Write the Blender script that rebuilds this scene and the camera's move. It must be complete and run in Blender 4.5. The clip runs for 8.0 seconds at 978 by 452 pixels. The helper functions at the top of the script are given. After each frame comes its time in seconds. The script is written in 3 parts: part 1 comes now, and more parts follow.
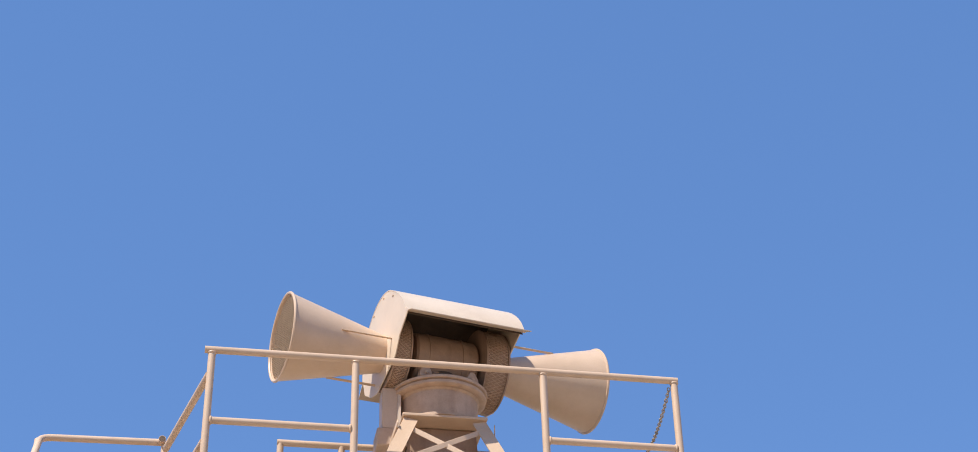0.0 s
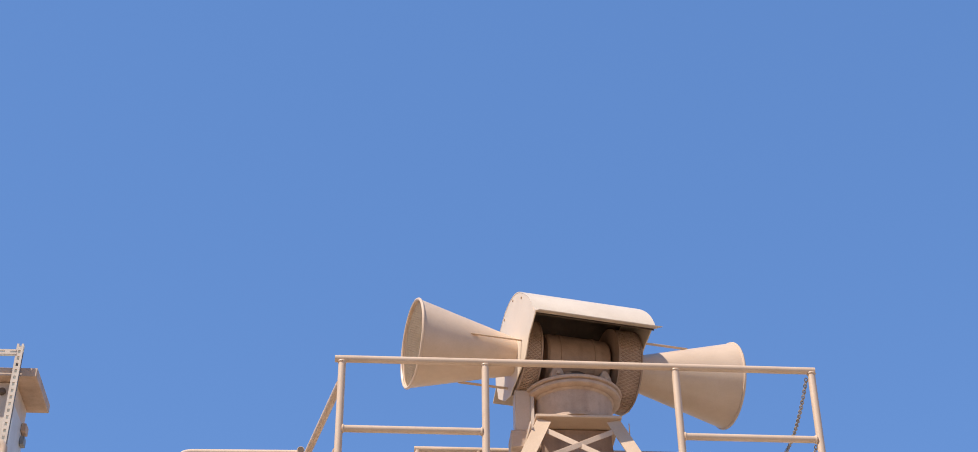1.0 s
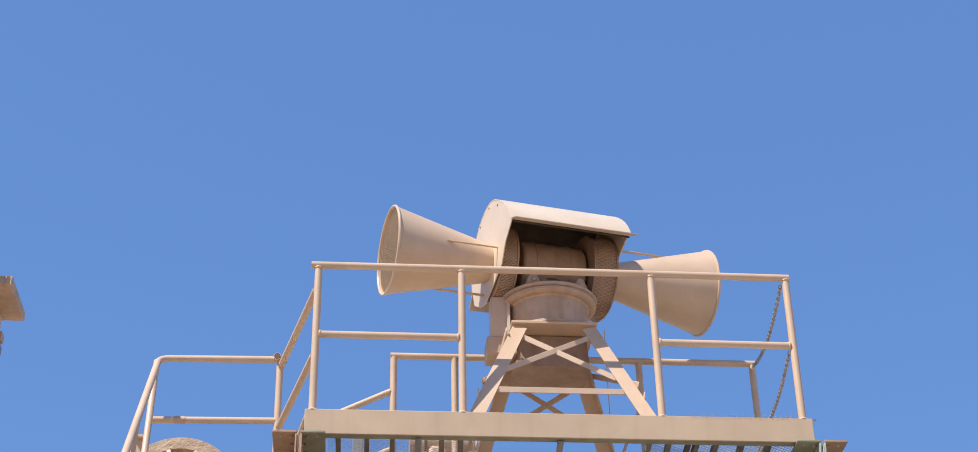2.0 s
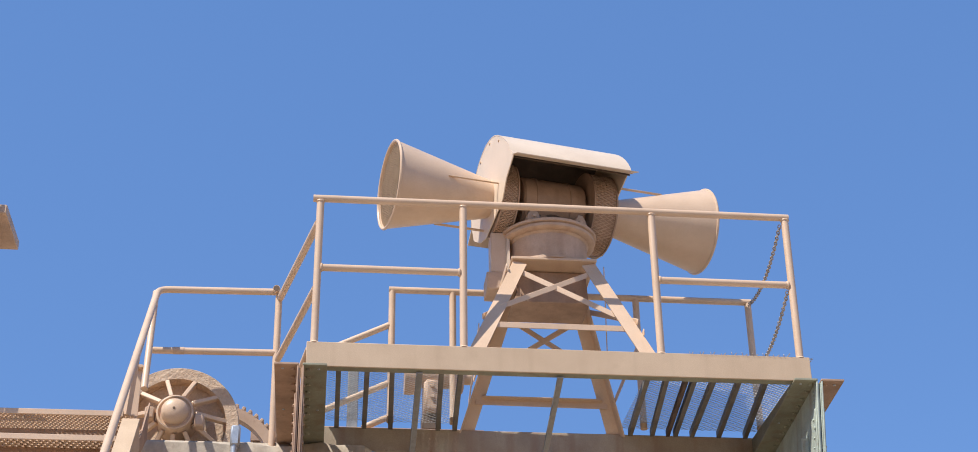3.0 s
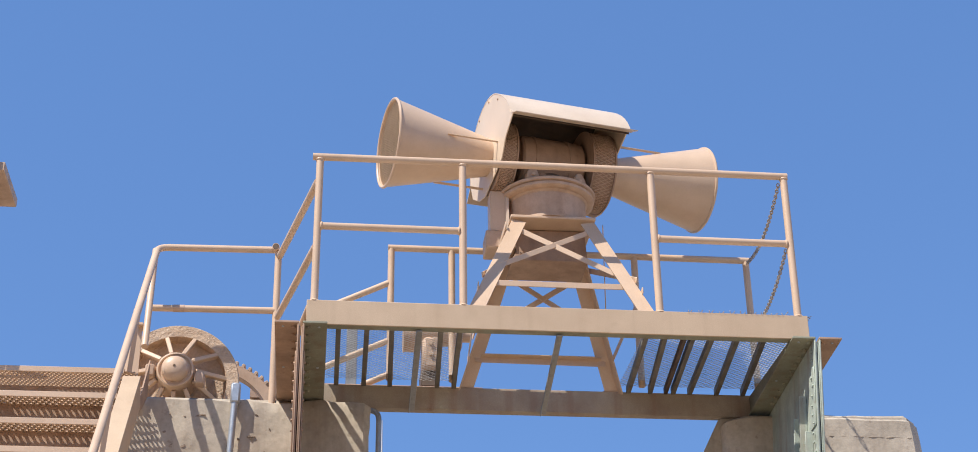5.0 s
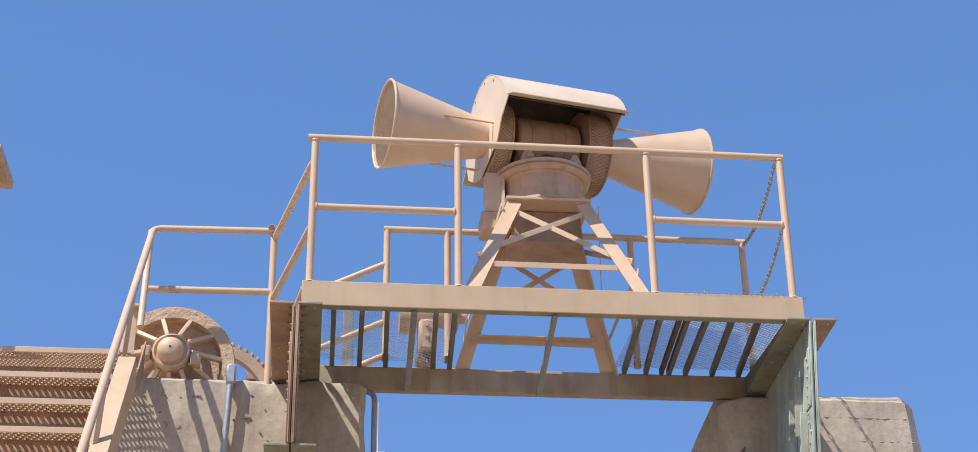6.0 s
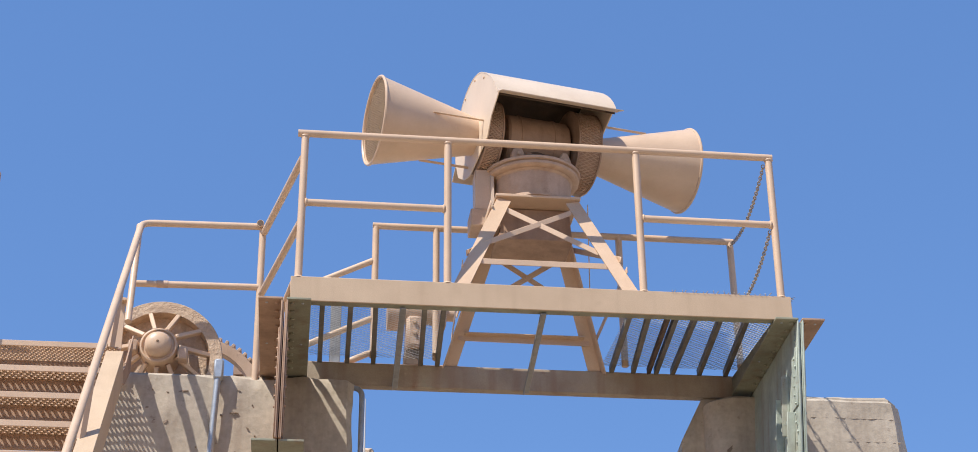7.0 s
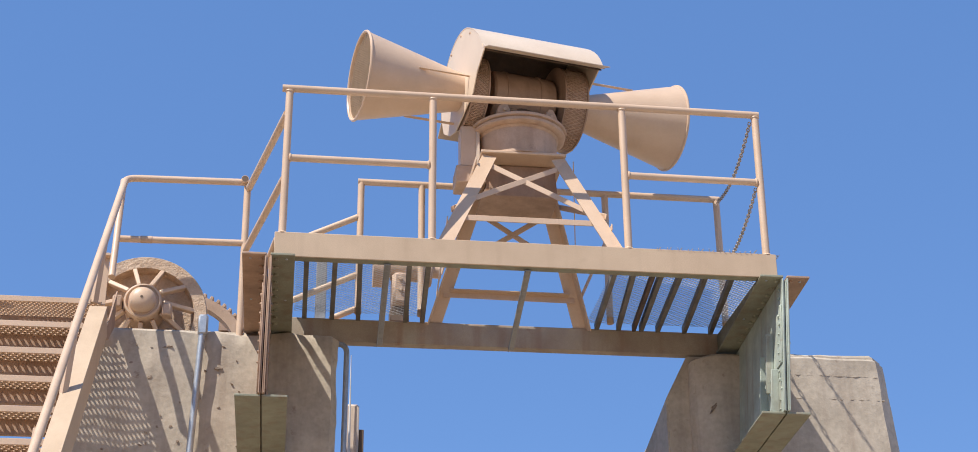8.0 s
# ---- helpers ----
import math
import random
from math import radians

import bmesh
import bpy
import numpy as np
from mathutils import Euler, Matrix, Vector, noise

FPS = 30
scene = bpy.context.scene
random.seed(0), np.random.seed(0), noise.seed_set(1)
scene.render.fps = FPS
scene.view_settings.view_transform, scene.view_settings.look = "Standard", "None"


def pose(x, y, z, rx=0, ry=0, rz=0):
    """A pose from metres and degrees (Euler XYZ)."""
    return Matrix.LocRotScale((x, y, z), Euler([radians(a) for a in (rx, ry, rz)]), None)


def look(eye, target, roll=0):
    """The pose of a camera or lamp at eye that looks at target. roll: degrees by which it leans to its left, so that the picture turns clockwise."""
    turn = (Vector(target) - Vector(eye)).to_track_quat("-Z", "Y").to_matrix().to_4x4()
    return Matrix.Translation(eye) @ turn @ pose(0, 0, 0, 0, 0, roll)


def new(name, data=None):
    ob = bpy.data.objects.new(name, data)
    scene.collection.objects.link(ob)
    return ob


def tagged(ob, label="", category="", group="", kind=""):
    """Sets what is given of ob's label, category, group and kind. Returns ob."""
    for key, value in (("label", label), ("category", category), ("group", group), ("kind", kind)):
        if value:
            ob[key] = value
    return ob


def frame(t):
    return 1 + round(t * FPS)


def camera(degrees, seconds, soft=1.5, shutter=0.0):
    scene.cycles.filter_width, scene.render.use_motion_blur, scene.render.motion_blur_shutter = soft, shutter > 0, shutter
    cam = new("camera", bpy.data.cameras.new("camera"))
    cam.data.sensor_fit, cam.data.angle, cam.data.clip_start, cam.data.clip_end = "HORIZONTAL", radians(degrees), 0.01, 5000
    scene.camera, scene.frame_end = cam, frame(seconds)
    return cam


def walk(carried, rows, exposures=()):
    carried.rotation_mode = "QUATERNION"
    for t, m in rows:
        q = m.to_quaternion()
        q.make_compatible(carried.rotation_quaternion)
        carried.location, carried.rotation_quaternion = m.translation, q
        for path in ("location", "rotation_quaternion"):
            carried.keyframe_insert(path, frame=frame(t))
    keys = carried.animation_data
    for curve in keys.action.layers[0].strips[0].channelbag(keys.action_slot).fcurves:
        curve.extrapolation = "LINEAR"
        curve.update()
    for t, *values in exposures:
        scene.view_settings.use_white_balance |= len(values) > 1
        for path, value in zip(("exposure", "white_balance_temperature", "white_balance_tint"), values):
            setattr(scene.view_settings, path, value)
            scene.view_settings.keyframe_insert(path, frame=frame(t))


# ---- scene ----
cam = camera(34.82, 8.0, soft=0.85)


def aim(x, y, z, yaw, pitch, roll):
    """Pose of the hand-held camera: where it stands, then degrees left, up and right-side-up."""
    return (Matrix.Translation((x, y, z)) @ Matrix.Rotation(radians(yaw), 4, "Z")
            @ Matrix.Rotation(radians(90 + pitch), 4, "X") @ Matrix.Rotation(radians(roll), 4, "Z"))


PATH = [
    (0.0, -0.090, -0.080, 1.661, -11.724, 34.086, -1.905),
    (0.2, -0.054, -0.061, 1.655, -9.361, 34.520, -0.971),
    (0.3, -0.036, -0.051, 1.652, -8.655, 34.876, -0.482),
    (0.5, -0.000, -0.032, 1.646, -6.608, 35.082, 1.406),
    (0.7, 0.063, -0.021, 1.642, -5.035, 34.659, 1.603),
    (0.8, 0.094, -0.016, 1.640, -4.892, 34.173, 0.912),
    (1.0, 0.157, -0.005, 1.637, -4.758, 34.598, -0.891),
    (1.2, 0.160, -0.004, 1.632, -4.574, 34.215, -1.751),
    (1.3, 0.162, -0.003, 1.630, -4.550, 34.175, -2.322),
    (1.5, 0.164, -0.002, 1.625, -5.317, 34.319, -3.000),
    (1.7, 0.154, 0.008, 1.613, -5.934, 33.373, -2.629),
    (1.8, 0.149, 0.013, 1.607, -6.091, 32.680, -2.249),
    (2.0, 0.138, 0.022, 1.594, -5.842, 31.429, -1.326),
    (2.2, 0.111, 0.021, 1.595, -5.557, 30.954, -1.832),
    (3.3, -0.035, 0.012, 1.596, -7.173, 28.691, -0.389),
    (3.5, -0.036, 0.010, 1.599, -7.390, 29.151, -0.155),
    (3.7, -0.035, 0.003, 1.598, -7.407, 28.418, -0.073),
    (3.8, -0.035, -0.000, 1.598, -7.272, 28.503, -0.181),
    (4.0, -0.034, -0.006, 1.597, -7.020, 28.436, -0.111),
    (4.2, -0.040, -0.007, 1.599, -7.141, 28.170, -0.867),
    (4.3, -0.042, -0.007, 1.600, -7.302, 28.041, -0.700),
    (4.5, -0.048, -0.007, 1.602, -7.491, 28.115, -0.464),
    (4.7, -0.052, -0.009, 1.604, -6.924, 27.817, -0.404),
    (5.8, -0.027, 0.004, 1.580, -7.783, 26.909, -2.295),
    (6.0, -0.022, 0.006, 1.576, -6.863, 26.843, -0.943),
    (6.2, -0.029, 0.007, 1.572, -7.047, 27.132, -0.791),
    (6.3, -0.032, 0.008, 1.570, -6.503, 27.180, -0.445),
    (6.5, -0.039, 0.009, 1.566, -6.785, 27.264, -0.341),
    (6.7, -0.041, 0.009, 1.567, -6.955, 26.742, -0.657),
    (6.8, -0.042, 0.009, 1.568, -7.146, 26.638, -0.758),
    (7.0, -0.044, 0.008, 1.570, -7.436, 26.767, -0.691),
    (7.2, -0.039, 0.015, 1.571, -7.181, 26.197, -0.784),
    (7.3, -0.037, 0.018, 1.572, -7.251, 26.055, -0.796),
    (7.5, -0.032, 0.024, 1.573, -7.423, 25.869, -0.960),
    (7.7, -0.018, 0.029, 1.572, -7.344, 25.951, -0.348),
    (7.8, -0.011, 0.032, 1.571, -7.804, 25.567, -0.593),
    (8.0, 0.003, 0.037, 1.570, -7.772, 25.244, -0.614),
]
walk(cam, [(t, aim(*row)) for t, *row in PATH])

# ---- daylight ----
SUN = Vector((0.56, 0.40, -1.0)).normalized()
elevation = math.asin(-SUN.z)
azimuth = math.atan2(-SUN.x, -SUN.y)
world = bpy.data.worlds.new("sky")
scene.world = world
world.use_nodes = True
wn = world.node_tree.nodes
sky = wn.new("ShaderNodeTexSky")
sky.sky_type = "NISHITA"
sky.sun_disc = False
sky.sun_elevation = elevation
sky.sun_rotation = azimuth
sky.altitude = 900
sky.air_density = 1.0
sky.dust_density = 0.0
sky.ozone_density = 5.0
wn["Background"].inputs["Strength"].default_value = 0.15
clear = wn.new("ShaderNodeMix")                 # deep, even desert blue over the whole dome
clear.data_type = "RGBA"
clear.inputs["Factor"].default_value = 0.6
clear.inputs["B"].default_value = (0.73, 1.68, 4.10, 1)
world.node_tree.links.new(sky.outputs[0], clear.inputs["A"])
world.node_tree.links.new(clear.outputs["Result"], wn["Background"].inputs["Color"])
lamp = bpy.data.lights.new("sun", "SUN")
lamp.energy, lamp.angle, lamp.color = 5.1, radians(0.5), (1.0, 0.96, 0.885)
sun = new("sun", lamp)
sun.matrix_world = look((0, 0, 30), Vector((0, 0, 30)) + SUN)
scene.view_settings.exposure = 0.22


# ---- materials ----
def material(name, base, dark, light=None, rough=0.55, metal=0.0, scale=6.0, spots=0.0, spot_colour=(0.12, 0.08, 0.05), bump=0.15, grain=180.0, streak=0.0):
    m = bpy.data.materials.new(name)
    m.use_nodes = True
    nt = m.node_tree
    n, l = nt.nodes, nt.links
    b = n["Principled BSDF"]
    tc = n.new("ShaderNodeTexCoord")
    big = n.new("ShaderNodeTexNoise")
    big.inputs["Scale"].default_value, big.inputs["Detail"].default_value, big.inputs["Roughness"].default_value = scale, 8, 0.65
    l.new(tc.outputs["Object"], big.inputs["Vector"])
    ramp = n.new("ShaderNodeValToRGB")
    e = ramp.color_ramp.elements
    e[0].position, e[0].color = 0.33, (*dark, 1)
    e[1].position, e[1].color = 0.62, (*base, 1)
    if light:
        x = e.new(0.78)
        x.color = (*light, 1)
    l.new(big.outputs["Fac"], ramp.inputs["Fac"])
    colour = ramp.outputs["Color"]
    fine = n.new("ShaderNodeTexNoise")
    fine.inputs["Scale"].default_value, fine.inputs["Detail"].default_value = grain, 4
    l.new(tc.outputs["Object"], fine.inputs["Vector"])
    mixg = n.new("ShaderNodeMix")
    mixg.data_type, mixg.blend_type = "RGBA", "OVERLAY"
    mixg.inputs["Factor"].default_value = 0.22
    l.new(colour, mixg.inputs["A"])
    l.new(fine.outputs["Fac"], mixg.inputs["B"])
    colour = mixg.outputs["Result"]
    if spots:
        sp = n.new("ShaderNodeTexNoise")
        sp.inputs["Scale"].default_value, sp.inputs["Detail"].default_value, sp.inputs["Roughness"].default_value = scale * 2.3, 9, 0.72
        l.new(tc.outputs["Object"], sp.inputs["Vector"])
        r2 = n.new("ShaderNodeValToRGB")
        r2.color_ramp.elements[0].position = 0.60
        r2.color_ramp.elements[1].position = 0.72
        r2.color_ramp.elements[1].color = (spots, spots, spots, 1)
        l.new(sp.outputs["Fac"], r2.inputs["Fac"])
        mx = n.new("ShaderNodeMix")
        mx.data_type = "RGBA"
        l.new(r2.outputs["Color"], mx.inputs["Factor"])
        l.new(colour, mx.inputs["A"])
        mx.inputs["B"].default_value = (*spot_colour, 1)
        colour = mx.outputs["Result"]
    if streak:
        mp = n.new("ShaderNodeMapping")
        mp.inputs["Scale"].default_value = (9, 9, 0.7)
        l.new(tc.outputs["Object"], mp.inputs["Vector"])
        st = n.new("ShaderNodeTexNoise")
        st.inputs["Scale"].default_value, st.inputs["Detail"].default_value = 1.3, 6
        l.new(mp.outputs["Vector"], st.inputs["Vector"])
        r3 = n.new("ShaderNodeValToRGB")
        r3.color_ramp.elements[0].position = 0.50
        r3.color_ramp.elements[1].position = 0.75
        r3.color_ramp.elements[1].color = (streak, streak, streak, 1)
        l.new(st.outputs["Fac"], r3.inputs["Fac"])
        mx = n.new("ShaderNodeMix")
        mx.data_type = "RGBA"
        l.new(r3.outputs["Color"], mx.inputs["Factor"])
        l.new(colour, mx.inputs["A"])
        mx.inputs["B"].default_value = (*spot_colour, 1)
        colour = mx.outputs["Result"]
    l.new(colour, b.inputs["Base Color"])
    rr = n.new("ShaderNodeMapRange")
    rr.inputs["To Min"].default_value, rr.inputs["To Max"].default_value = rough - 0.1, rough + 0.12
    l.new(big.outputs["Fac"], rr.inputs["Value"])
    l.new(rr.outputs["Result"], b.inputs["Roughness"])
    b.inputs["Metallic"].default_value = metal
    if bump:
        add = n.new("ShaderNodeMath")
        add.operation = "ADD"
        l.new(big.outputs["Fac"], add.inputs[0])
        half = n.new("ShaderNodeMath")
        half.operation = "MULTIPLY"
        half.inputs[1].default_value = 0.25
        l.new(fine.outputs["Fac"], half.inputs[0])
        l.new(half.outputs[0], add.inputs[1])
        bp = n.new("ShaderNodeBump")
        bp.inputs["Strength"].default_value, bp.inputs["Distance"].default_value = bump, 0.02
        l.new(add.outputs[0], bp.inputs["Height"])
        l.new(bp.outputs["Normal"], b.inputs["Normal"])
    return m


TAN = material("tan_paint", (0.65, 0.458, 0.312), (0.575, 0.40, 0.265), rough=0.40, scale=3.0, spots=0.25, spot_colour=(0.40, 0.25, 0.16), bump=0.08, streak=0.12)
TAN_OLD = material("weathered_tan_paint", (0.58, 0.40, 0.28), (0.44, 0.29, 0.19), rough=0.6, scale=5.0, spots=0.5, spot_colour=(0.24, 0.13, 0.08), bump=0.25, streak=0.3)
CAST = material("rough_cast_tan_paint", (0.60, 0.43, 0.29), (0.47, 0.325, 0.215), rough=0.6, scale=16.0, spots=0.5, spot_colour=(0.33, 0.21, 0.13), bump=0.9, grain=70.0)
BEAM = material("tan_beam_paint", (0.58, 0.42, 0.275), (0.51, 0.36, 0.23), rough=0.55, scale=2.0, spots=0.2, spot_colour=(0.36, 0.24, 0.15), bump=0.1, streak=0.2)
GREEN = material("faded_green_steel", (0.31, 0.305, 0.215), (0.21, 0.20, 0.135), (0.40, 0.41, 0.30), rough=0.65, scale=4.0, spots=0.7, spot_colour=(0.22, 0.12, 0.07), bump=0.3, streak=0.5)
PALE_GREEN = material("pale_green_primer", (0.44, 0.48, 0.40), (0.30, 0.33, 0.27), (0.58, 0.61, 0.54), rough=0.7, scale=5.0, spots=0.7, spot_colour=(0.24, 0.14, 0.08), bump=0.3, streak=0.5)
STEEL = material("galvanised_steel", (0.34, 0.33, 0.31), (0.24, 0.23, 0.21), rough=0.5, metal=0.4, scale=12.0, spots=0.3, spot_colour=(0.2, 0.13, 0.08), bump=0.1)
JOIST = material("dull_joist_steel", (0.23, 0.205, 0.165), (0.15, 0.13, 0.10), (0.30, 0.28, 0.23), rough=0.6, metal=0.2, scale=7.0, spots=0.5, spot_colour=(0.2, 0.11, 0.07), bump=0.15)
ZINC = material("grey_zinc", (0.50, 0.52, 0.54), (0.40, 0.42, 0.44), rough=0.42, metal=0.6, scale=20.0, bump=0.05)
RUST = material("rusty_chain_steel", (0.48, 0.40, 0.33), (0.30, 0.24, 0.19), rough=0.5, metal=0.3, scale=40.0, bump=0.2)
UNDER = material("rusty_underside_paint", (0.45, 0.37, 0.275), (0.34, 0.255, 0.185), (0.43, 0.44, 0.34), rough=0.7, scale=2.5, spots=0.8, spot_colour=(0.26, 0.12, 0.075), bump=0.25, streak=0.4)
# brown for girder and hoist steel; on stair, tower and motor it paints shade
BROWN = material("brown_and_shaded_tan", (0.44, 0.285, 0.19), (0.32, 0.20, 0.13), rough=0.65, scale=5.0, spots=0.6, spot_colour=(0.18, 0.10, 0.06), bump=0.25, streak=0.4)
# dark brown; in the hood, neck, horn mouths and holes it paints shade
DARK = material("dark_paint_and_shade", (0.16, 0.105, 0.07), (0.09, 0.06, 0.04), rough=0.8, scale=6.0, bump=0.15)
CONCRETE = material("weathered_concrete", (0.53, 0.445, 0.345), (0.41, 0.34, 0.26), (0.60, 0.515, 0.41), rough=0.9, scale=4.2, spots=0.75, spot_colour=(0.26, 0.185, 0.135), bump=0.45, grain=28.0, streak=0.4)
# tan lightened for the hood: its sunlit brightness is put into the colour
PALE = material("lightened_hood_tan", (0.72, 0.565, 0.42), (0.65, 0.50, 0.36), rough=0.42, scale=2.4, spots=0.15, spot_colour=(0.46, 0.31, 0.21), bump=0.05, streak=0.10)
# galvanised steel lightened for the decking: sunlit strands painted into the colour
GALV = material("sunlit_mesh_steel", (0.66, 0.64, 0.60), (0.50, 0.48, 0.44), rough=0.45, metal=0.15, scale=14.0, spots=0.3, spot_colour=(0.34, 0.24, 0.17), bump=0.05)
PIT = material("dark_pitted_concrete", (0.33, 0.25, 0.185), (0.23, 0.17, 0.125), rough=0.95, scale=14.0, bump=0.8, grain=60.0)
# white of the aerial; on the cabinet it paints the side's sky light
WHITE = material("white_and_skylit_side", (0.66, 0.64, 0.62), (0.55, 0.52, 0.49), rough=0.5, scale=4.0, bump=0.05)
CREAM = material("cream_box_paint", (0.66, 0.52, 0.40), (0.56, 0.43, 0.32), rough=0.6, scale=4.0, bump=0.1, streak=0.2)
GRILLE = material("grille_paint", (0.66, 0.53, 0.40), (0.56, 0.43, 0.31), rough=0.6, scale=8.0, bump=0.1)
EARTH = material("dusty_pale_ground", (0.39, 0.30, 0.215), (0.32, 0.24, 0.165), rough=0.95, scale=0.6, bump=0.5, grain=30.0)

# ---- building helpers ----
MW = {}


def thing(name, at, label, category, group="", kind="", turn=0.0):
    ob = new(name)
    ob.empty_display_size = 0.1
    m = pose(*at, 0, 0, turn)
    ob.matrix_basis = m
    MW[ob] = m
    return tagged(ob, label, category, group, kind)


def part(name, bm, mat, parent, label="", smooth=True, local=False):
    """Links a bmesh as one mesh object under a thing or a part."""
    m = MW[parent]
    if not local:
        bm.transform(m.inverted())
    me = bpy.data.meshes.new(name)
    bmesh.ops.recalc_face_normals(bm, faces=bm.faces[:])
    bm.to_mesh(me)
    bm.free()
    me.materials.append(mat)
    ob = new(name, me)
    ob.parent = parent
    MW[ob] = m
    if smooth:
        me.shade_smooth()
        me.set_sharp_from_angle(angle=radians(38))
    return tagged(ob, label)


def solo(name, bm, mat, label, category, kind="", group="", at=(0, 0, 0)):
    """A thing that is a single mesh."""
    bm.transform(Matrix.Translation(at).inverted())
    me = bpy.data.meshes.new(name)
    bmesh.ops.recalc_face_normals(bm, faces=bm.faces[:])
    bm.to_mesh(me)
    bm.free()
    me.materials.append(mat)
    me.shade_smooth()
    me.set_sharp_from_angle(angle=radians(38))
    ob = new(name, me)
    ob.location = at
    MW[ob] = Matrix.Translation(at)
    return tagged(ob, label, category, group, kind)


def box(lo, hi, bevel=0.004, bm=None):
    bm = bm or bmesh.new()
    vs = [bm.verts.new((x, y, z)) for x in (lo[0], hi[0]) for y in (lo[1], hi[1]) for z in (lo[2], hi[2])]
    fs = [bm.faces.new([vs[i] for i in q]) for q in ((0, 1, 3, 2), (4, 6, 7, 5), (0, 4, 5, 1), (2, 3, 7, 6), (0, 2, 6, 4), (1, 5, 7, 3))]
    if bevel:
        es = list({e for f in fs for e in f.edges})
        bmesh.ops.bevel(bm, geom=es, offset=bevel, segments=1, affect="EDGES")
    return bm


def prism(poly, axis, lo, hi, bevel=0.0, bm=None):
    """A flat polygon drawn out along an axis: poly in the other two axes' order."""
    bm = bm or bmesh.new()

    def place(p, d):
        return {"x": (d, p[0], p[1]), "y": (p[0], d, p[1]), "z": (p[0], p[1], d)}[axis]
    a = [bm.verts.new(place(p, lo)) for p in poly]
    b = [bm.verts.new(place(p, hi)) for p in poly]
    k = len(poly)
    fs = [bm.faces.new(a), bm.faces.new(b[::-1])]
    for i in range(k):
        fs.append(bm.faces.new((a[i], b[i], b[(i + 1) % k], a[(i + 1) % k])))
    if bevel:
        es = list({e for f in fs for e in f.edges})
        bmesh.ops.bevel(bm, geom=es, offset=bevel, segments=1, affect="EDGES")
    return bm


def sweep(points, r, n=12, bm=None, caps=True, closed=False):
    """A round bar along a line of points."""
    bm = bm or bmesh.new()
    ps = [Vector(p) for p in points]
    k = len(ps)
    rings, side = [], None
    for i, p in enumerate(ps):
        if closed:
            d = (ps[(i + 1) % k] - ps[i - 1]).normalized()
        else:
            d = (ps[min(i + 1, k - 1)] - ps[max(i - 1, 0)]).normalized()
        if side is None:
            side = d.orthogonal().normalized()
        side = (side - d * side.dot(d)).normalized()
        up = d.cross(side)
        rad = r[i] if isinstance(r, (list, tuple)) else r
        rings.append([bm.verts.new(p + rad * (math.cos(2 * math.pi * j / n) * side + math.sin(2 * math.pi * j / n) * up)) for j in range(n)])
    for i in range(k if closed else k - 1):
        a, b = rings[i], rings[(i + 1) % k]
        for j in range(n):
            bm.faces.new((a[j], a[(j + 1) % n], b[(j + 1) % n], b[j]))
    if caps and not closed:
        bm.faces.new(rings[0][::-1])
        bm.faces.new(rings[-1])
    return bm


def bent(points, radius, steps=5):
    """A line of points with rounded corners."""
    ps = [Vector(p) for p in points]
    out = [ps[0]]
    for a, b, c in zip(ps, ps[1:], ps[2:]):
        u, v = (a - b).normalized(), (c - b).normalized()
        p, q = b + u * radius, b + v * radius
        for i in range(steps + 1):
            t = i / steps
            out.append((1 - t) ** 2 * p + 2 * t * (1 - t) * b + t * t * q)
    return out + [ps[-1]]


def lathe(profile, n=48, bm=None, axis="x", closed=False, at=(0, 0, 0)):
    """Turns (along, radius) pairs round an axis."""
    bm = bm or bmesh.new()
    rings = []
    for a, r in profile:
        ring = []
        for j in range(n):
            c, s = r * math.cos(2 * math.pi * j / n), r * math.sin(2 * math.pi * j / n)
            v = {"x": (a, c, s), "y": (c, a, s), "z": (c, s, a)}[axis]
            ring.append(bm.verts.new((v[0] + at[0], v[1] + at[1], v[2] + at[2])))
        rings.append(ring)
    k = len(rings)
    for i in range(k if closed else k - 1):
        a, b = rings[i], rings[(i + 1) % k]
        for j in range(n):
            bm.faces.new((a[j], a[(j + 1) % n], b[(j + 1) % n], b[j]))
    if not closed:
        for ring in (rings[0], rings[-1]):
            bm.faces.new(ring)
    return bm


def bar(p, q, width, depth, bm=None, up=(0, 0, 1), bevel=0.002):
    """A flat bar from p to q: width across, depth along up x direction."""
    bm = bm or bmesh.new()
    p, q = Vector(p), Vector(q)
    d = (q - p).normalized()
    s = d.cross(Vector(up)).normalized()
    u = s.cross(d).normalized()
    vs = []
    for base in (p, q):
        for i, j in ((-1, -1), (1, -1), (1, 1), (-1, 1)):
            vs.append(bm.verts.new(base + s * (i * width / 2) + u * (j * depth / 2)))
    fs = [bm.faces.new([vs[i] for i in f]) for f in ((0, 1, 2, 3), (7, 6, 5, 4), (0, 4, 5, 1), (1, 5, 6, 2), (2, 6, 7, 3), (3, 7, 4, 0))]
    if bevel:
        bmesh.ops.bevel(bm, geom=list({e for f in fs for e in f.edges}), offset=bevel, segments=1, affect="EDGES")
    return bm


